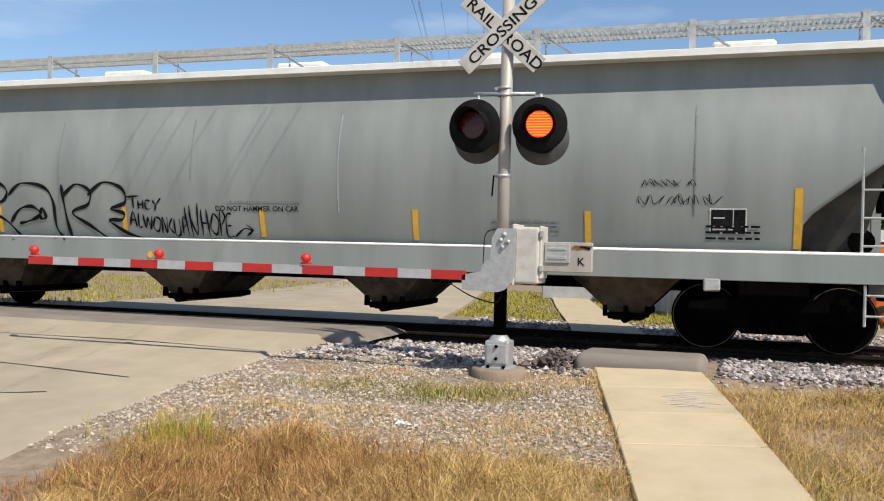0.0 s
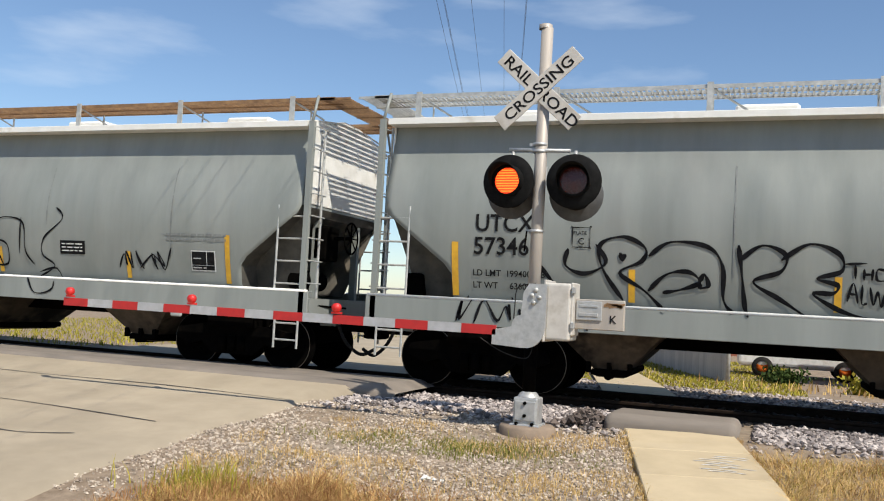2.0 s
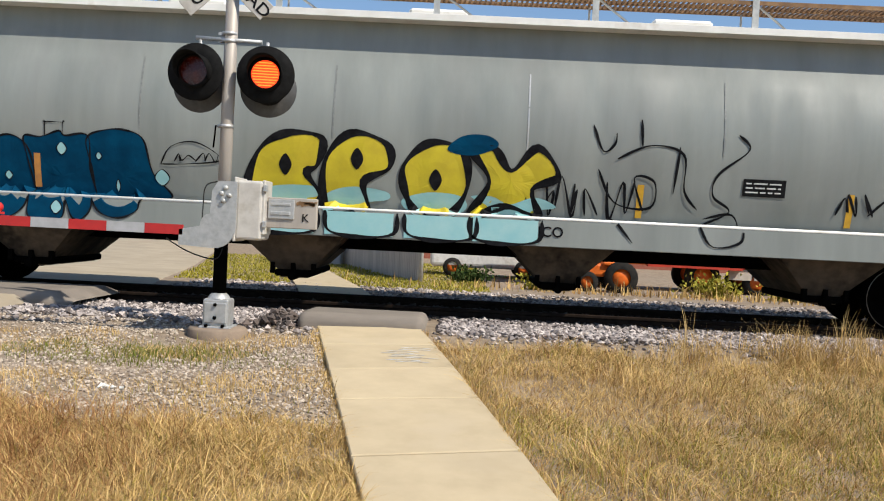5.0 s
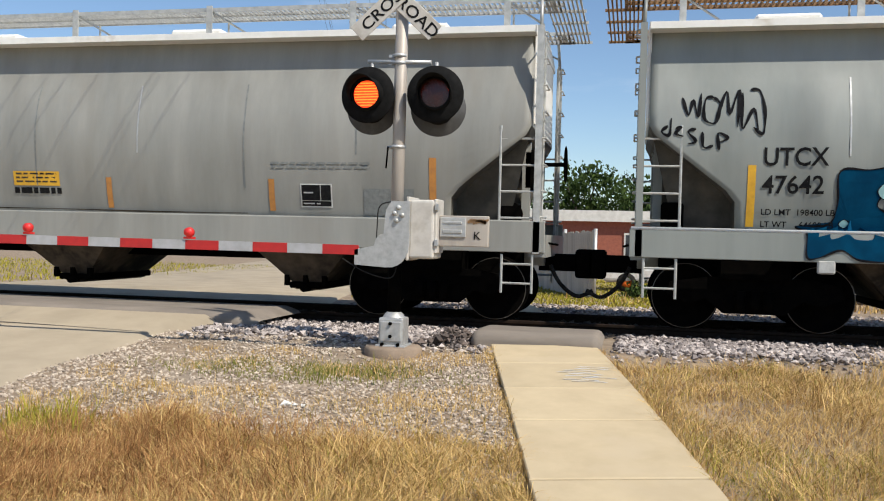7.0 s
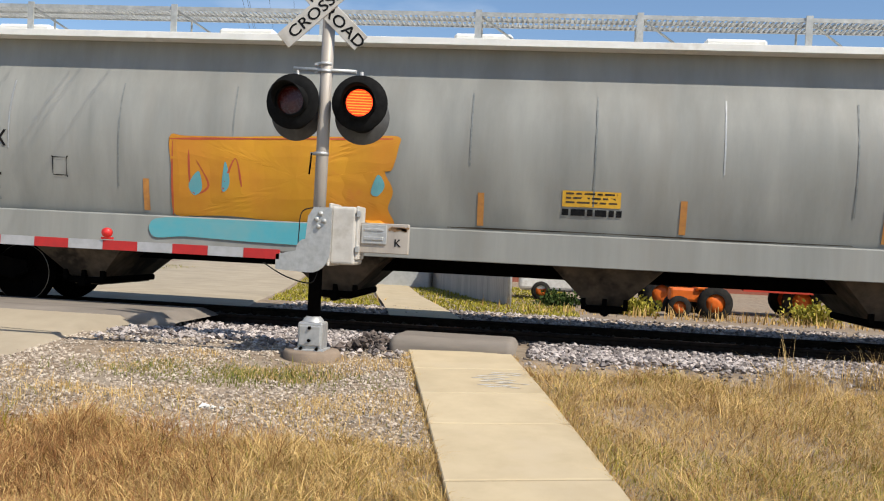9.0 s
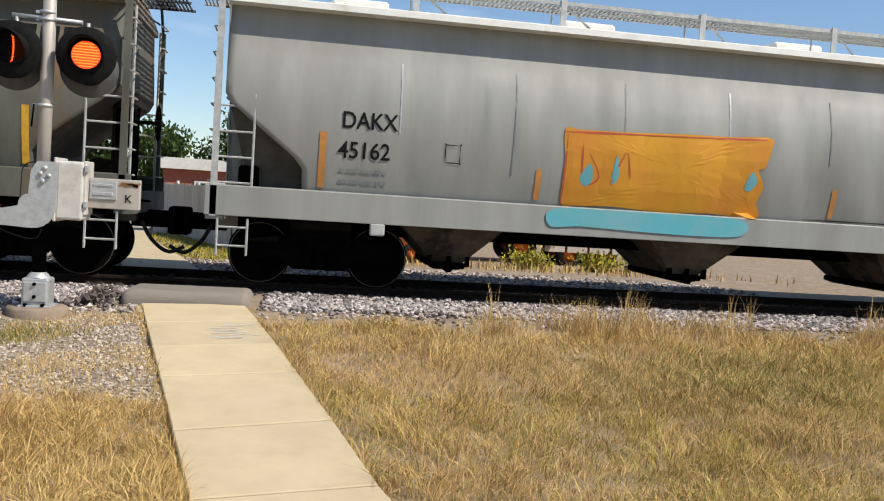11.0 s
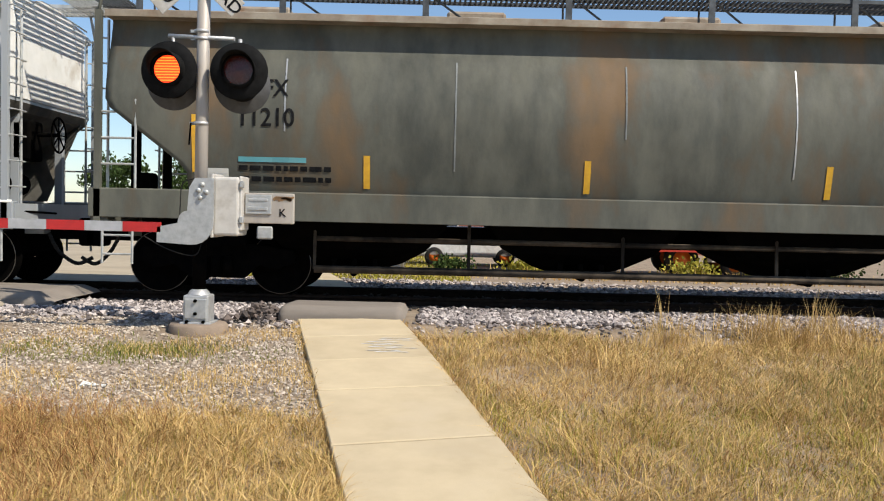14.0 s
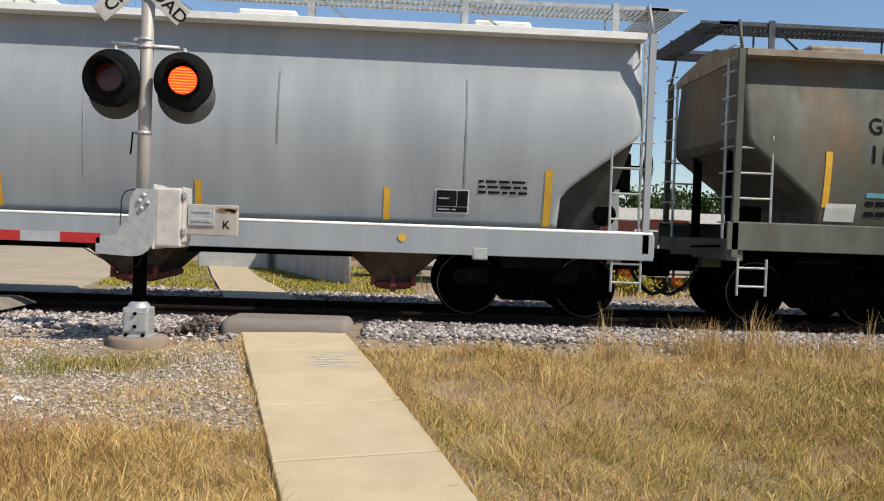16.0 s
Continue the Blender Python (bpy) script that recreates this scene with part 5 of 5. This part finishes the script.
for l in [[(x, z * 0.82) for x, z in l] for l in letters]:
    decal(car_b, "graffiti", [blob(l)], M_YSPRAY, b0 + 6.85, 1.36, 0.008, "bubble graffiti letters in yellow")
    decal(car_b, "graffiti", [blob([(p[0], p[1] * 0.34) for p in l])], M_CYAN, b0 + 6.85, 1.33, 0.0095)
    decal(car_b, "graffiti", [rect(l[0][0], l[0][0] + 0.95, 1.02, 1.34, 1)], M_CYAN, b0 + 6.85, 0, 0.012)
    decal(car_b, "graffiti", [ribbon([(l[0][0], 1.35), (l[0][0] + 0.05, 1.08), (l[0][0] + 0.45, 1.0), (l[0][0] + 0.95, 1.06), (l[0][0] + 1.0, 1.35)], 0.06)], M_SPRAY, b0 + 6.85, 0, 0.015)
    decal(car_b, "graffiti", [ribbon(l, 0.11, True)], M_SPRAY, b0 + 6.85, 1.36, 0.011)
decal(car_b, "graffiti", [blob([(2.75, 0.9), (2.95, 1.1), (3.3, 1.12), (3.45, 0.98), (3.1, 0.84)])], M_BLUE, b0 + 6.85, 1.36, 0.0125)
for u, v in ((0.5, 0.6), (1.5, 0.72), (2.6, 0.48)):
    decal(car_b, "graffiti", [blob([(0.09, 0), (0, 0.15), (-0.09, 0), (0, -0.15)])], M_SPRAY, b0 + 6.85 + u, 1.36 + v, 0.012)
strokes(car_b, "graffiti", [[(0.0, 1.2), (0.15, 0.85), (0.3, 0.95), (0.32, 1.1)], [(0.65, 1.3), (0.68, 0.9)], [(0.35, 0.75), (0.8, 0.95), (1.25, 0.85), (1.3, 0.35), (1.5, 0.1)], [(0.1, 0.6), (0.35, 0.15), (0.85, 0.1), (0.88, 0.45), (0.6, 0.5), (0.75, 0.05)], [(1.2, 0.95), (1.15, 0.3)], [(2.0, 1.15), (2.15, 0.95), (1.75, 0.6), (1.7, 0.3), (1.95, 0.1), (1.6, -0.1)], [(1.5, -0.1), (1.7, -0.4), (2.1, -0.3), (2.0, 0.05), (1.6, -0.02)], [(0.3, -0.05), (0.6, -0.4)]], 0.035, M_SPRAY, b0 + 11.6, 1.5, 0.009, "looping black graffiti lines")
write(car_b, "MEXICO", 0.2, b0 + 10.5, 1.13, M_SPRAY, 1.0)
strokes(car_b, "graffiti", scribble(9, 1.0, 0.5, 61, 0.2), 0.035, M_SPRAY, b0 + 10.7, 1.4)
strokes(car_b, "graffiti", scribble(6, 0.8, 0.34, 63, 0.18), 0.035, M_SPRAY, b0 + 14.95, 1.6)
decal(car_b, "stencil_panel", [rect(0, 0.58, 0, 0.24)], M_INK, b0 + 13.7, 1.82)
decal(car_b, "stencil", bars(0.04, 0.52, 0.17, 3, 0.02, 0.06), M_WHITE, b0 + 13.7, 1.82, 0.009)
decal(car_b, "stencil", bars(0, 1.2, 0.0, 2, 0.04, 0.08), M_FAINT, b0 + 16.0, 2.2)
label_box(car_b, -b0 - 2.2, 1.62)

# third car
car_c = covered_hopper("dusty grey covered hopper car with a faded orange graffiti block", L3, M_GREY2, M_ROOF, M_GALV, M_CHUTE, None, 0.43, 0.16, welds=9, lip=False)
c0 = -L3 / 2
stripes(car_c, L3 / 2, (c0 + 1.5, -c0 - 1.48), (c0 + 4.75, c0 + 9.67, c0 + 12.45, c0 + 15.1), M_ORANGEMARK, M_ORANGEMARK)
write(car_c, "DAKX", 0.34, c0 + 1.75, 2.38, None, 0.86)
write(car_c, "45162", 0.34, c0 + 1.72, 1.95, None, 0.9)
decal(car_c, "stencil", bars(0, 0.7, 0.14, 2, 0.05, 0.16), M_FAINT, c0 + 1.75, 1.6)
decal(car_c, "stencil", [ribbon([(0, 0), (0.22, 0), (0.22, 0), (0.22, 0.26), (0.22, 0.26), (0, 0.26), (0, 0.26), (0, 0)], 0.014)], M_INK, c0 + 3.3, 1.98, 0.008)
oc = [(0.0, 1.15), (0.25, 1.17), (0.9, 1.18), (1.8, 1.22), (2.7, 1.24), (3.35, 1.27), (3.38, 1.1), (3.3, 0.8), (3.2, 0.75), (3.32, 0.5), (3.25, 0.25), (3.3, 0.0), (2.5, 0.03), (1.7, 0.0), (0.9, 0.04), (0.35, 0.02), (0.05, 0.06), (0.05, 0.6)]
decal(car_c, "graffiti", [blob(oc)], M_OSPRAY, c0 + 5.1, 1.45, 0.007, "faded orange painted graffiti block")
decal(car_c, "graffiti", [blob([(0.3, 0.5), (0.45, 0.7), (0.5, 0.45), (0.38, 0.35)]), blob([(0.8, 0.45), (0.85, 0.85), (0.92, 0.6), (0.88, 0.45)]), blob([(3.0, 0.5), (3.1, 0.75), (3.2, 0.6), (3.1, 0.45)])], M_TEAL, c0 + 5.1, 1.42, 0.009)
strokes(car_c, "graffiti", [[(0.05, 0.05), (0.05, 1.12)], [(0.3, 1.0), (0.35, 0.4), (0.6, 0.5), (0.42, 0.85)], [(0.0, 1.15), (1.5, 1.2), (3.3, 1.26)], [(0.8, 0.4), (1.0, 0.9), (1.1, 0.5)]], 0.03, surf("red_orange_spray", (0.5, 0.09, 0.03), (0.4, 0.07, 0.03), 4, 0.6), c0 + 5.1, 1.42)
decal(car_c, "graffiti", [blob([(0.1, 0.04), (0.12, 0.3), (1.0, 0.33), (1.8, 0.33), (2.9, 0.33), (3.3, 0.26), (3.2, 0.06), (2.6, 0.02), (1.6, 0.03), (0.6, 0.06)])], M_TEAL, c0 + 4.85, 1.1, 0.016, "teal overspray along the sill")
decal(car_c, "emergency_label", [rect(0, 0.8, 0, 0.22, 2)], M_YELLOW, c0 + 10.8, 1.84, 0.005)
decal(car_c, "stencil", bars(0.05, 0.75, 0.15, 3, 0.025, 0.06, 7), M_CHUTE, c0 + 10.8, 1.86)
decal(car_c, "stencil", bars(0, 0.82, 0.0, 1, 0.09, 0.1, 8), M_INK, c0 + 10.8, 1.72)
decal(car_c, "stencil", bars(0, 1.5, 0.0, 2, 0.03, 0.06, 9), M_FAINT, -c0 - 3.9, 2.2)
label_box(car_c, -c0 - 3.45, 1.58)
decal(car_c, "grey_plate", [rect(0, 0.75, 0, 0.38)], M_FAINT, -c0 - 2.5, 1.48)
strokes(car_c, "rust_line", [[(0, 0), (2, 0.01), (4, -0.005), (5.5, 0.0)]], 0.02, M_CHUTE, c0 + 9.2, 1.48)

# fourth car
car_d = covered_hopper("rust-streaked weathered grey covered hopper car", L4, M_RUSTY, M_ROOFRUST, M_RUNDARK, M_BLACK, None, 0.4, 0.22, True, -0.14, lip=False)
d0 = -L4 / 2
stripes(car_d, L4 / 2, (d0 + 1.35,), (), M_YELLOW, M_YELLOW, 0.42)
stripes(car_d, L4 / 2, (-d0 - 1.3,), (d0 + 3.75, d0 + 6.85, -d0 - 4.05, -d0 - 6.85), M_YELLOW, M_YELLOW, 0.1)
write(car_d, "GPFX", 0.34, d0 + 1.93, 2.84, M_INK, 0.86)
write(car_d, "11210", 0.36, d0 + 1.93, 2.42, M_INK, 0.9)
decal(car_d, "blue_streak", [rect(0, 0.95, 0, 0.07, 1)], M_TEAL, d0 + 1.95, 1.92)
decal(car_d, "stencil", bars(0, 1.3, 0.14, 2, 0.07, 0.15, 12), M_INK, d0 + 1.95, 1.66)
decal(car_d, "card", [rect(0, 0.45, 0, 0.26)], M_TRIM, d0 + 1.36, 1.56)
label_box(car_d, -d0 - 3.7, 1.68)
# bold dark emblem of plain blocks
decal(car_d, "emblem", [blob([(0.0, 0.2), (0.05, 0.36), (0.2, 0.41), (0.36, 0.38), (0.36, 0.05), (0.2, 0.0), (0.05, 0.05)]), rect(0.42, 0.72, 0.0, 0.4), rect(0.78, 1.02, 0.0, 0.4), rect(1.08, 1.5, 0.0, 0.4)], M_INK, -d0 - 1.95, 3.08, 0.008, "bold dark emblem of plain blocks")

# fifth car
car_e = covered_hopper("smooth blue-grey covered hopper car with red outlet gates", L5, M_SILVER, M_ROOF, M_GALV, M_CHUTE, M_REDGATE, 0.38, 0.0)
e0 = -L5 / 2
stripes(car_e, L5 / 2, (e0 + 1.4, -e0 - 1.4), (-e0 - 3.68, -e0 - 6.3, -e0 - 9.0), M_YELLOW, M_YELLOW)
label_box(car_e, -e0 - 3.0, 1.48)
decal(car_e, "stencil", bars(0, 0.7, 0.15, 3, 0.035, 0.075, 14), M_INK, -e0 - 2.4, 1.78)
decal(car_e, "yellow_dot", [blob([(0.06, 0), (0, 0.06), (-0.06, 0), (0, -0.06)])], M_YELLOW, -e0 - 3.45, 1.12, 0.01)

# ---- beyond the railway ----
fence = thing("privacy_fence", "pale weathered panel fence beside the far path", "fence")
bm = bm_new()
box(bm, -0.07, 0.07, -0.012, 0.012, 0, 1.0)
plank = mesh_of(bm, "fence_board", M_FENCE)
fa, fb = Vector((-3.4, 40.0)), Vector((3.25, 22.0))
for i in range(118):
    p = fa.lerp(fb, i / 117)
    o = new("fence_board", plank)
    o.parent = fence
    o.location = (p.x, p.y, lerp(PROFILE, p.y) - 0.02)
    o.scale = (1, 1, 1.72 + 0.06 * random.random())
    o.rotation_euler = (0, 0, math.atan2((fb - fa).y, (fb - fa).x))
for i in range(8):
    p = fa.lerp(fb, i / 7)
    bm = bm_new()
    rod(bm, (p.x + 0.06, p.y - 0.05, 0.1), (p.x + 0.06, p.y - 0.05, 2.05), 0.05, 8)
    part("fence_post", bm, M_GALV, fence)


def brick_house(x0, x1, y0, y1, top, name, label, mat, trim):
    b = thing(name, label, "building")
    bm = bm_new()
    box(bm, x0, x1, y0, y1, 0, top - 0.5)
    part("wall", bm, mat, b)
    bm = bm_new()
    box(bm, x0 - 0.3, x1 + 0.3, y0 - 0.3, y1 + 0.3, top - 0.5, top)
    part("roof", bm, trim, b, "pale flat roof fascia")
    n = int((x1 - x0) / 4)
    for i in range(n):
        x = x0 + 2 + i * 4
        bm = bm_new()
        box(bm, x - 0.6, x + 0.6, y0 - 0.06, y0 + 0.05, 1.0, 2.1)
        w = part("window", bm, M_TRIM, b)
        bm = bm_new()
        box(bm, x - 0.52, x + 0.52, y0 - 0.075, y0 - 0.061, 1.08, 2.02)
        part("pane", bm, M_GLASS, w)
    return b


brick_house(-1.5, 18.5, 40, 52, 3.1, "brick_building", "low red-brown brick building with pale flat roof", M_BRICK, M_TRIM)
brick_house(19.5, 34, 42, 55, 3.0, "metal_shed", "long pale grey metal shed", M_CARGREY, M_TRIM)


def tree(x, y, hgt, spread, seed):
    rng = random.Random(seed)
    t = thing("tree", "dark green leafy tree behind the buildings", "tree", "trees behind the buildings", at=(x, y, 0))
    bm = bm_new()
    rod(bm, (0, 0, 0), (0.1, 0, hgt * 0.5), 0.28, 10, 0.16)
    for k in range(6):
        a = k * 1.05
        rod(bm, (0.08, 0, hgt * (0.3 + 0.03 * k)), (math.cos(a) * spread * 0.6, math.sin(a) * spread * 0.6, hgt * (0.6 + 0.05 * k)), 0.1, 6, 0.03)
    part("trunk", bm, M_BARK, t)
    cl = [(rng.gauss(0, spread * 0.45), rng.gauss(0, spread * 0.45), hgt * rng.uniform(0.42, 0.95), rng.uniform(0.5, 1.2)) for _ in range(34)]
    vs, fs = [], []
    for _ in range(4200):
        c = rng.choice(cl)
        d = Vector((rng.gauss(0, 1), rng.gauss(0, 1), rng.gauss(0, 0.8))).normalized() * c[3] * rng.random() ** 0.4
        p = Vector(c[:3]) + d
        e = Euler((rng.random() * 6, rng.random() * 6, rng.random() * 6)).to_matrix()
        s = rng.uniform(0.08, 0.2)
        k = len(vs)
        vs += [p + e @ Vector(q) * s for q in ((-1, 0, 0), (0, -0.6, 0.1), (1, 0, 0), (0, 0.6, 0.1))]
        fs.append((k, k + 1, k + 2, k + 3))
    me = bpy.data.meshes.new("crown")
    me.from_pydata([tuple(v) for v in vs], [], fs)
    me.materials.append(M_LEAF)
    o = new("crown", me)
    o.parent = t


for i, (x, y, hh, sp) in enumerate(((-4, 56, 5.6, 2.6), (1, 58, 6.4, 3.0), (4.8, 57, 5.7, 2.6), (9, 58, 6.3, 2.8), (13, 60, 5.6, 3.0), (-9, 60, 6.2, 3.0), (18, 62, 5.6, 3.0), (24, 66, 5.2, 3.0), (-16, 70, 6.6, 3.4), (31, 70, 5.6, 3.2), (-24, 75, 6, 3.4), (-30, 60, 5.6, 3.2))):
    tree(x, y, hh, sp, 100 + i)


def wheel_of(parent, x, y, z, r, w):
    bm = bm_new()
    lathe(bm, [(r * 0.55, -w / 2), (r * 0.95, -w / 2), (r, -w * 0.3), (r, w * 0.3), (r * 0.95, w / 2), (r * 0.55, w / 2)], 20, "y")
    bmesh.ops.translate(bm, verts=list(bm.verts), vec=(x, y, z))
    ty = part("tyre", bm, M_RUBBER, parent)
    bm = bm_new()
    lathe(bm, [(0, -w * 0.2), (r * 0.56, -w * 0.35), (r * 0.56, w * 0.35), (0, w * 0.2)], 14, "y")
    bmesh.ops.translate(bm, verts=list(bm.verts), vec=(x, y, z))
    part("rim", bm, M_ORANGE, ty)


# orange boom loader
loader = thing("boom_loader", "orange crane machine parked in the yard", "construction machine", at=(9.4, 24.5, 0.2))
bm = bm_new()
rbox(bm, -2.6, 2.4, -0.9, 0.9, 0.75, 1.15, 0.05, 1)
rbox(bm, -3.9, -1.2, -0.9, 0.9, 1.42, 2.05, 0.06, 1)
rbox(bm, -3.6, -1.4, -0.85, 0.85, 1.1, 1.44, 0.04, 1)
part("chassis", bm, M_ORANGE, loader)
bm = bm_new()
rbox(bm, -3.0, -2.0, -0.8, 0.8, 2.03, 2.35, 0.05, 1)
cab = part("cab", bm, M_ORANGE, loader)
bm = bm_new()
rbox(bm, -2.9, -2.1, -0.83, -0.8, 2.1, 2.28, 0.01, 1)
part("cab_window", bm, M_GLASS, cab)
bm = bm_new()
box(bm, -1.6, 3.0, -1.1, -0.92, 0.98, 1.14)
box(bm, 0.1, 2.7, -1.15, -0.95, 0.72, 0.97)
part("boom", bm, M_REDMACH, loader, "red boom lying over the deck")
bm = bm_new()
for x in (-2.7, -2.0, -1.3, -0.4, 0.6, 1.6):
    rod(bm, (x, -0.92, 1.15), (x, -0.92, 1.62), 0.025, 6)
rod(bm, (-2.7, -0.92, 1.62), (1.6, -0.92, 1.62), 0.025, 6)
part("handrail", bm, M_ORANGE, loader)
for x in (-2.0, -0.9, 1.7):
    wheel_of(loader, x, -0.75, 0.5, 0.48, 0.3)
    wheel_of(loader, x, 0.75, 0.5, 0.48, 0.3)
tractor = thing("tractor", "small orange tractor standing among dry weeds", "tractor", at=(8.0, 21.5, 0.25))
bm = bm_new()
rbox(bm, -0.7, 0.5, -0.28, 0.28, 0.42, 0.75, 0.06, 2)
rbox(bm, -0.1, 0.4, -0.35, 0.35, 0.7, 0.82, 0.04, 1)
rod(bm, (0.05, -0.25, 0.75), (-0.1, 0, 1.15), 0.02, 6)
rod(bm, (0.05, 0.25, 0.75), (-0.1, 0, 1.15), 0.02, 6)
part("body", bm, M_ORANGE, tractor)
for x, r in ((-0.5, 0.28), (0.35, 0.42)):
    wheel_of(tractor, x, -0.45, r, r, 0.2)
    wheel_of(tractor, x, 0.45, r, r, 0.2)
trailer = thing("flatbed_trailer", "red flatbed trailer with pale boards", "trailer", at=(13.2, 24.5, 0.2))
bm = bm_new()
rbox(bm, -1.9, 2.4, -1.0, 1.0, 0.75, 1.0, 0.03, 1)
part("bed", bm, M_REDMACH, trailer)
bm = bm_new()
for k in range(5):
    box(bm, -1.4 + 0.7 * k, -0.78 + 0.7 * k, -0.95, -0.9, 0.45, 0.74)
part("board", bm, M_FENCE, trailer)
for x in (-0.6, 0.5):
    wheel_of(trailer, x, -0.8, 0.38, 0.38, 0.25)
    wheel_of(trailer, x, 0.8, 0.38, 0.38, 0.25)
car_p = thing("parked_car", "white parked car beyond the fence", "car", at=(5.2, 27, 0.2))
bm = bm_new()
rbox(bm, -1.8, 1.8, -0.8, 0.8, 0.3, 0.8, 0.12, 3)
part("body", bm, M_WHITE, car_p)
bm = bm_new()
rbox(bm, -1.0, 1.1, -0.7, 0.7, 0.78, 1.25, 0.16, 3)
part("cabin", bm, M_GLASS, car_p)
for x in (-1.1, 1.1):
    wheel_of(car_p, x, -0.72, 0.3, 0.3, 0.2)
    wheel_of(car_p, x, 0.72, 0.3, 0.3, 0.2)
grass("yard_weeds", 600, lambda r: (r.gauss(9.5, 3.2), r.uniform(19, 21)), (0.08, 0.35), (0.012, 0.022), M_DRY, "dry weeds round the yard machines", 31, 0.6, 2)


def bush(x, y, s, seed):
    rng = random.Random(seed)
    vs, fs = [], []
    for _ in range(900):
        d = Vector((rng.gauss(0, 0.5), rng.gauss(0, 0.4), abs(rng.gauss(0.35, 0.25)))) * s
        e = Euler((rng.random() * 6, rng.random() * 6, rng.random() * 6)).to_matrix()
        k = len(vs)
        w = rng.uniform(0.03, 0.07)
        vs += [tuple(d + e @ Vector(q) * w) for q in ((-1, 0, 0), (0, -0.6, 0), (1, 0, 0), (0, 0.6, 0))]
        fs.append((k, k + 1, k + 2, k + 3))
    me = bpy.data.meshes.new("bush")
    me.from_pydata(vs, [], fs)
    me.materials.append(random.Random(seed).choice((M_OLIVE, M_LEAF)))
    b = tagged(new("bush", me), "scrubby bush among dry weeds", "bush", "bushes in the yard")
    b.location = (x, y, lerp(PROFILE, y))


for i, (x, y, s) in enumerate(((6.4, 20.5, 0.5), (10.6, 20.8, 0.6), (4.6, 23, 0.5), (12.6, 21, 0.6), (14.5, 22, 0.8))):
    bush(x, y, s, 200 + i)
box_unit = thing("transformer_cabinet", "pale utility cabinet on the far verge", "utility cabinet", at=(-1.0, 30, 0.2))
bm = bm_new()
rbox(bm, -1.2, 1.2, -0.5, 0.5, 0, 0.75, 0.04, 1)
part("cabinet", bm, M_CARGREY, box_unit)

# overhead wires on two utility poles
wp = [Vector((-10.5, 46, 0)), Vector((11.6, -30.4, 0))]
for p in wp:
    up = thing("utility_pole", "tall wooden utility pole with a crossarm", "utility pole", "utility poles", at=tuple(p))
    bm = bm_new()
    rod(bm, (0, 0, 0), (0, 0, 11.5), 0.16, 12, 0.11)
    part("pole", bm, M_POLE, up)
    for z in (10.9, 10.1, 9.3):
        bm = bm_new()
        box(bm, -1.3, 1.3, -0.06, 0.06, z, z + 0.12)
        part("crossarm", bm, M_POLE, up)
for z, u in ((11.1, -1.2), (11.1, -0.4), (11.1, 1.2), (10.3, -1.2), (10.3, 0.6), (10.3, 1.2), (9.5, -0.8)):
    bm = bm_new()
    pts = [wp[0].lerp(wp[1], k / 16) + Vector((u, 0, z - 3.2 * (k / 16) * (1 - k / 16))) for k in range(17)]
    pipe(bm, pts, 0.0055, 5)
    tagged(part("overhead_wire", bm, M_WIRE), "thin dark overhead power line", "power line", "overhead wires")

# ---- what moves ----


def speed(t):
    return 5.33 if t < 4.2 else 5.33 - 0.5 * (t - 4.2) / 2.1 if t < 6.3 else 4.83 if t < 12 else 4.88


def gone(t):
    """Metres the train has rolled by t."""
    return sum(speed((i + 0.5) * 0.05) * 0.05 for i in range(round(t / 0.05)))


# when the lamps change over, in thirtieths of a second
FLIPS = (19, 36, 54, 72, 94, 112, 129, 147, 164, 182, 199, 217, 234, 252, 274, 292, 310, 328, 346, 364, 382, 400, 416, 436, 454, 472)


def motions():
    starts = ((car_a, 6.46 - gone(3.5) + L1 / 2), (car_b, 5.21 - gone(3.5) - L2 / 2), (car_c, 2.925 - gone(7.0) - L3 / 2), (car_d, 9.273 - gone(12.5) - L4 / 2), (car_e, 7.96 - gone(16.0) - L5 / 2))
    times = [0.5 * i for i in range(33)]
    for car, x in starts:
        walk(car, [(t, pose(x + gone(t), TRACK, RAIL)) for t in times])
    fine = [0.1 * i for i in range(161)]
    turned = [math.degrees(gone(t) / 0.46) for t in fine]
    for ws, x in wheelsets:
        walk(ws, [(t, Matrix.Translation((x, 0, 0.46)) @ Matrix.Rotation(radians(a), 4, "Y")) for t, a in zip(fine, turned)])
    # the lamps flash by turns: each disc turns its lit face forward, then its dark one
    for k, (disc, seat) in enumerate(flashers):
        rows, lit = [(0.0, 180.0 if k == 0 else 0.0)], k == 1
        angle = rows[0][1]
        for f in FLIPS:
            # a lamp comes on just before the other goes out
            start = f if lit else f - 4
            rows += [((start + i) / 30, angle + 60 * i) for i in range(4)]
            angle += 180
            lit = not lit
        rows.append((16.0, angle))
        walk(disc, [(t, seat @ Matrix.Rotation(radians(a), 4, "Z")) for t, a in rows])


motions()
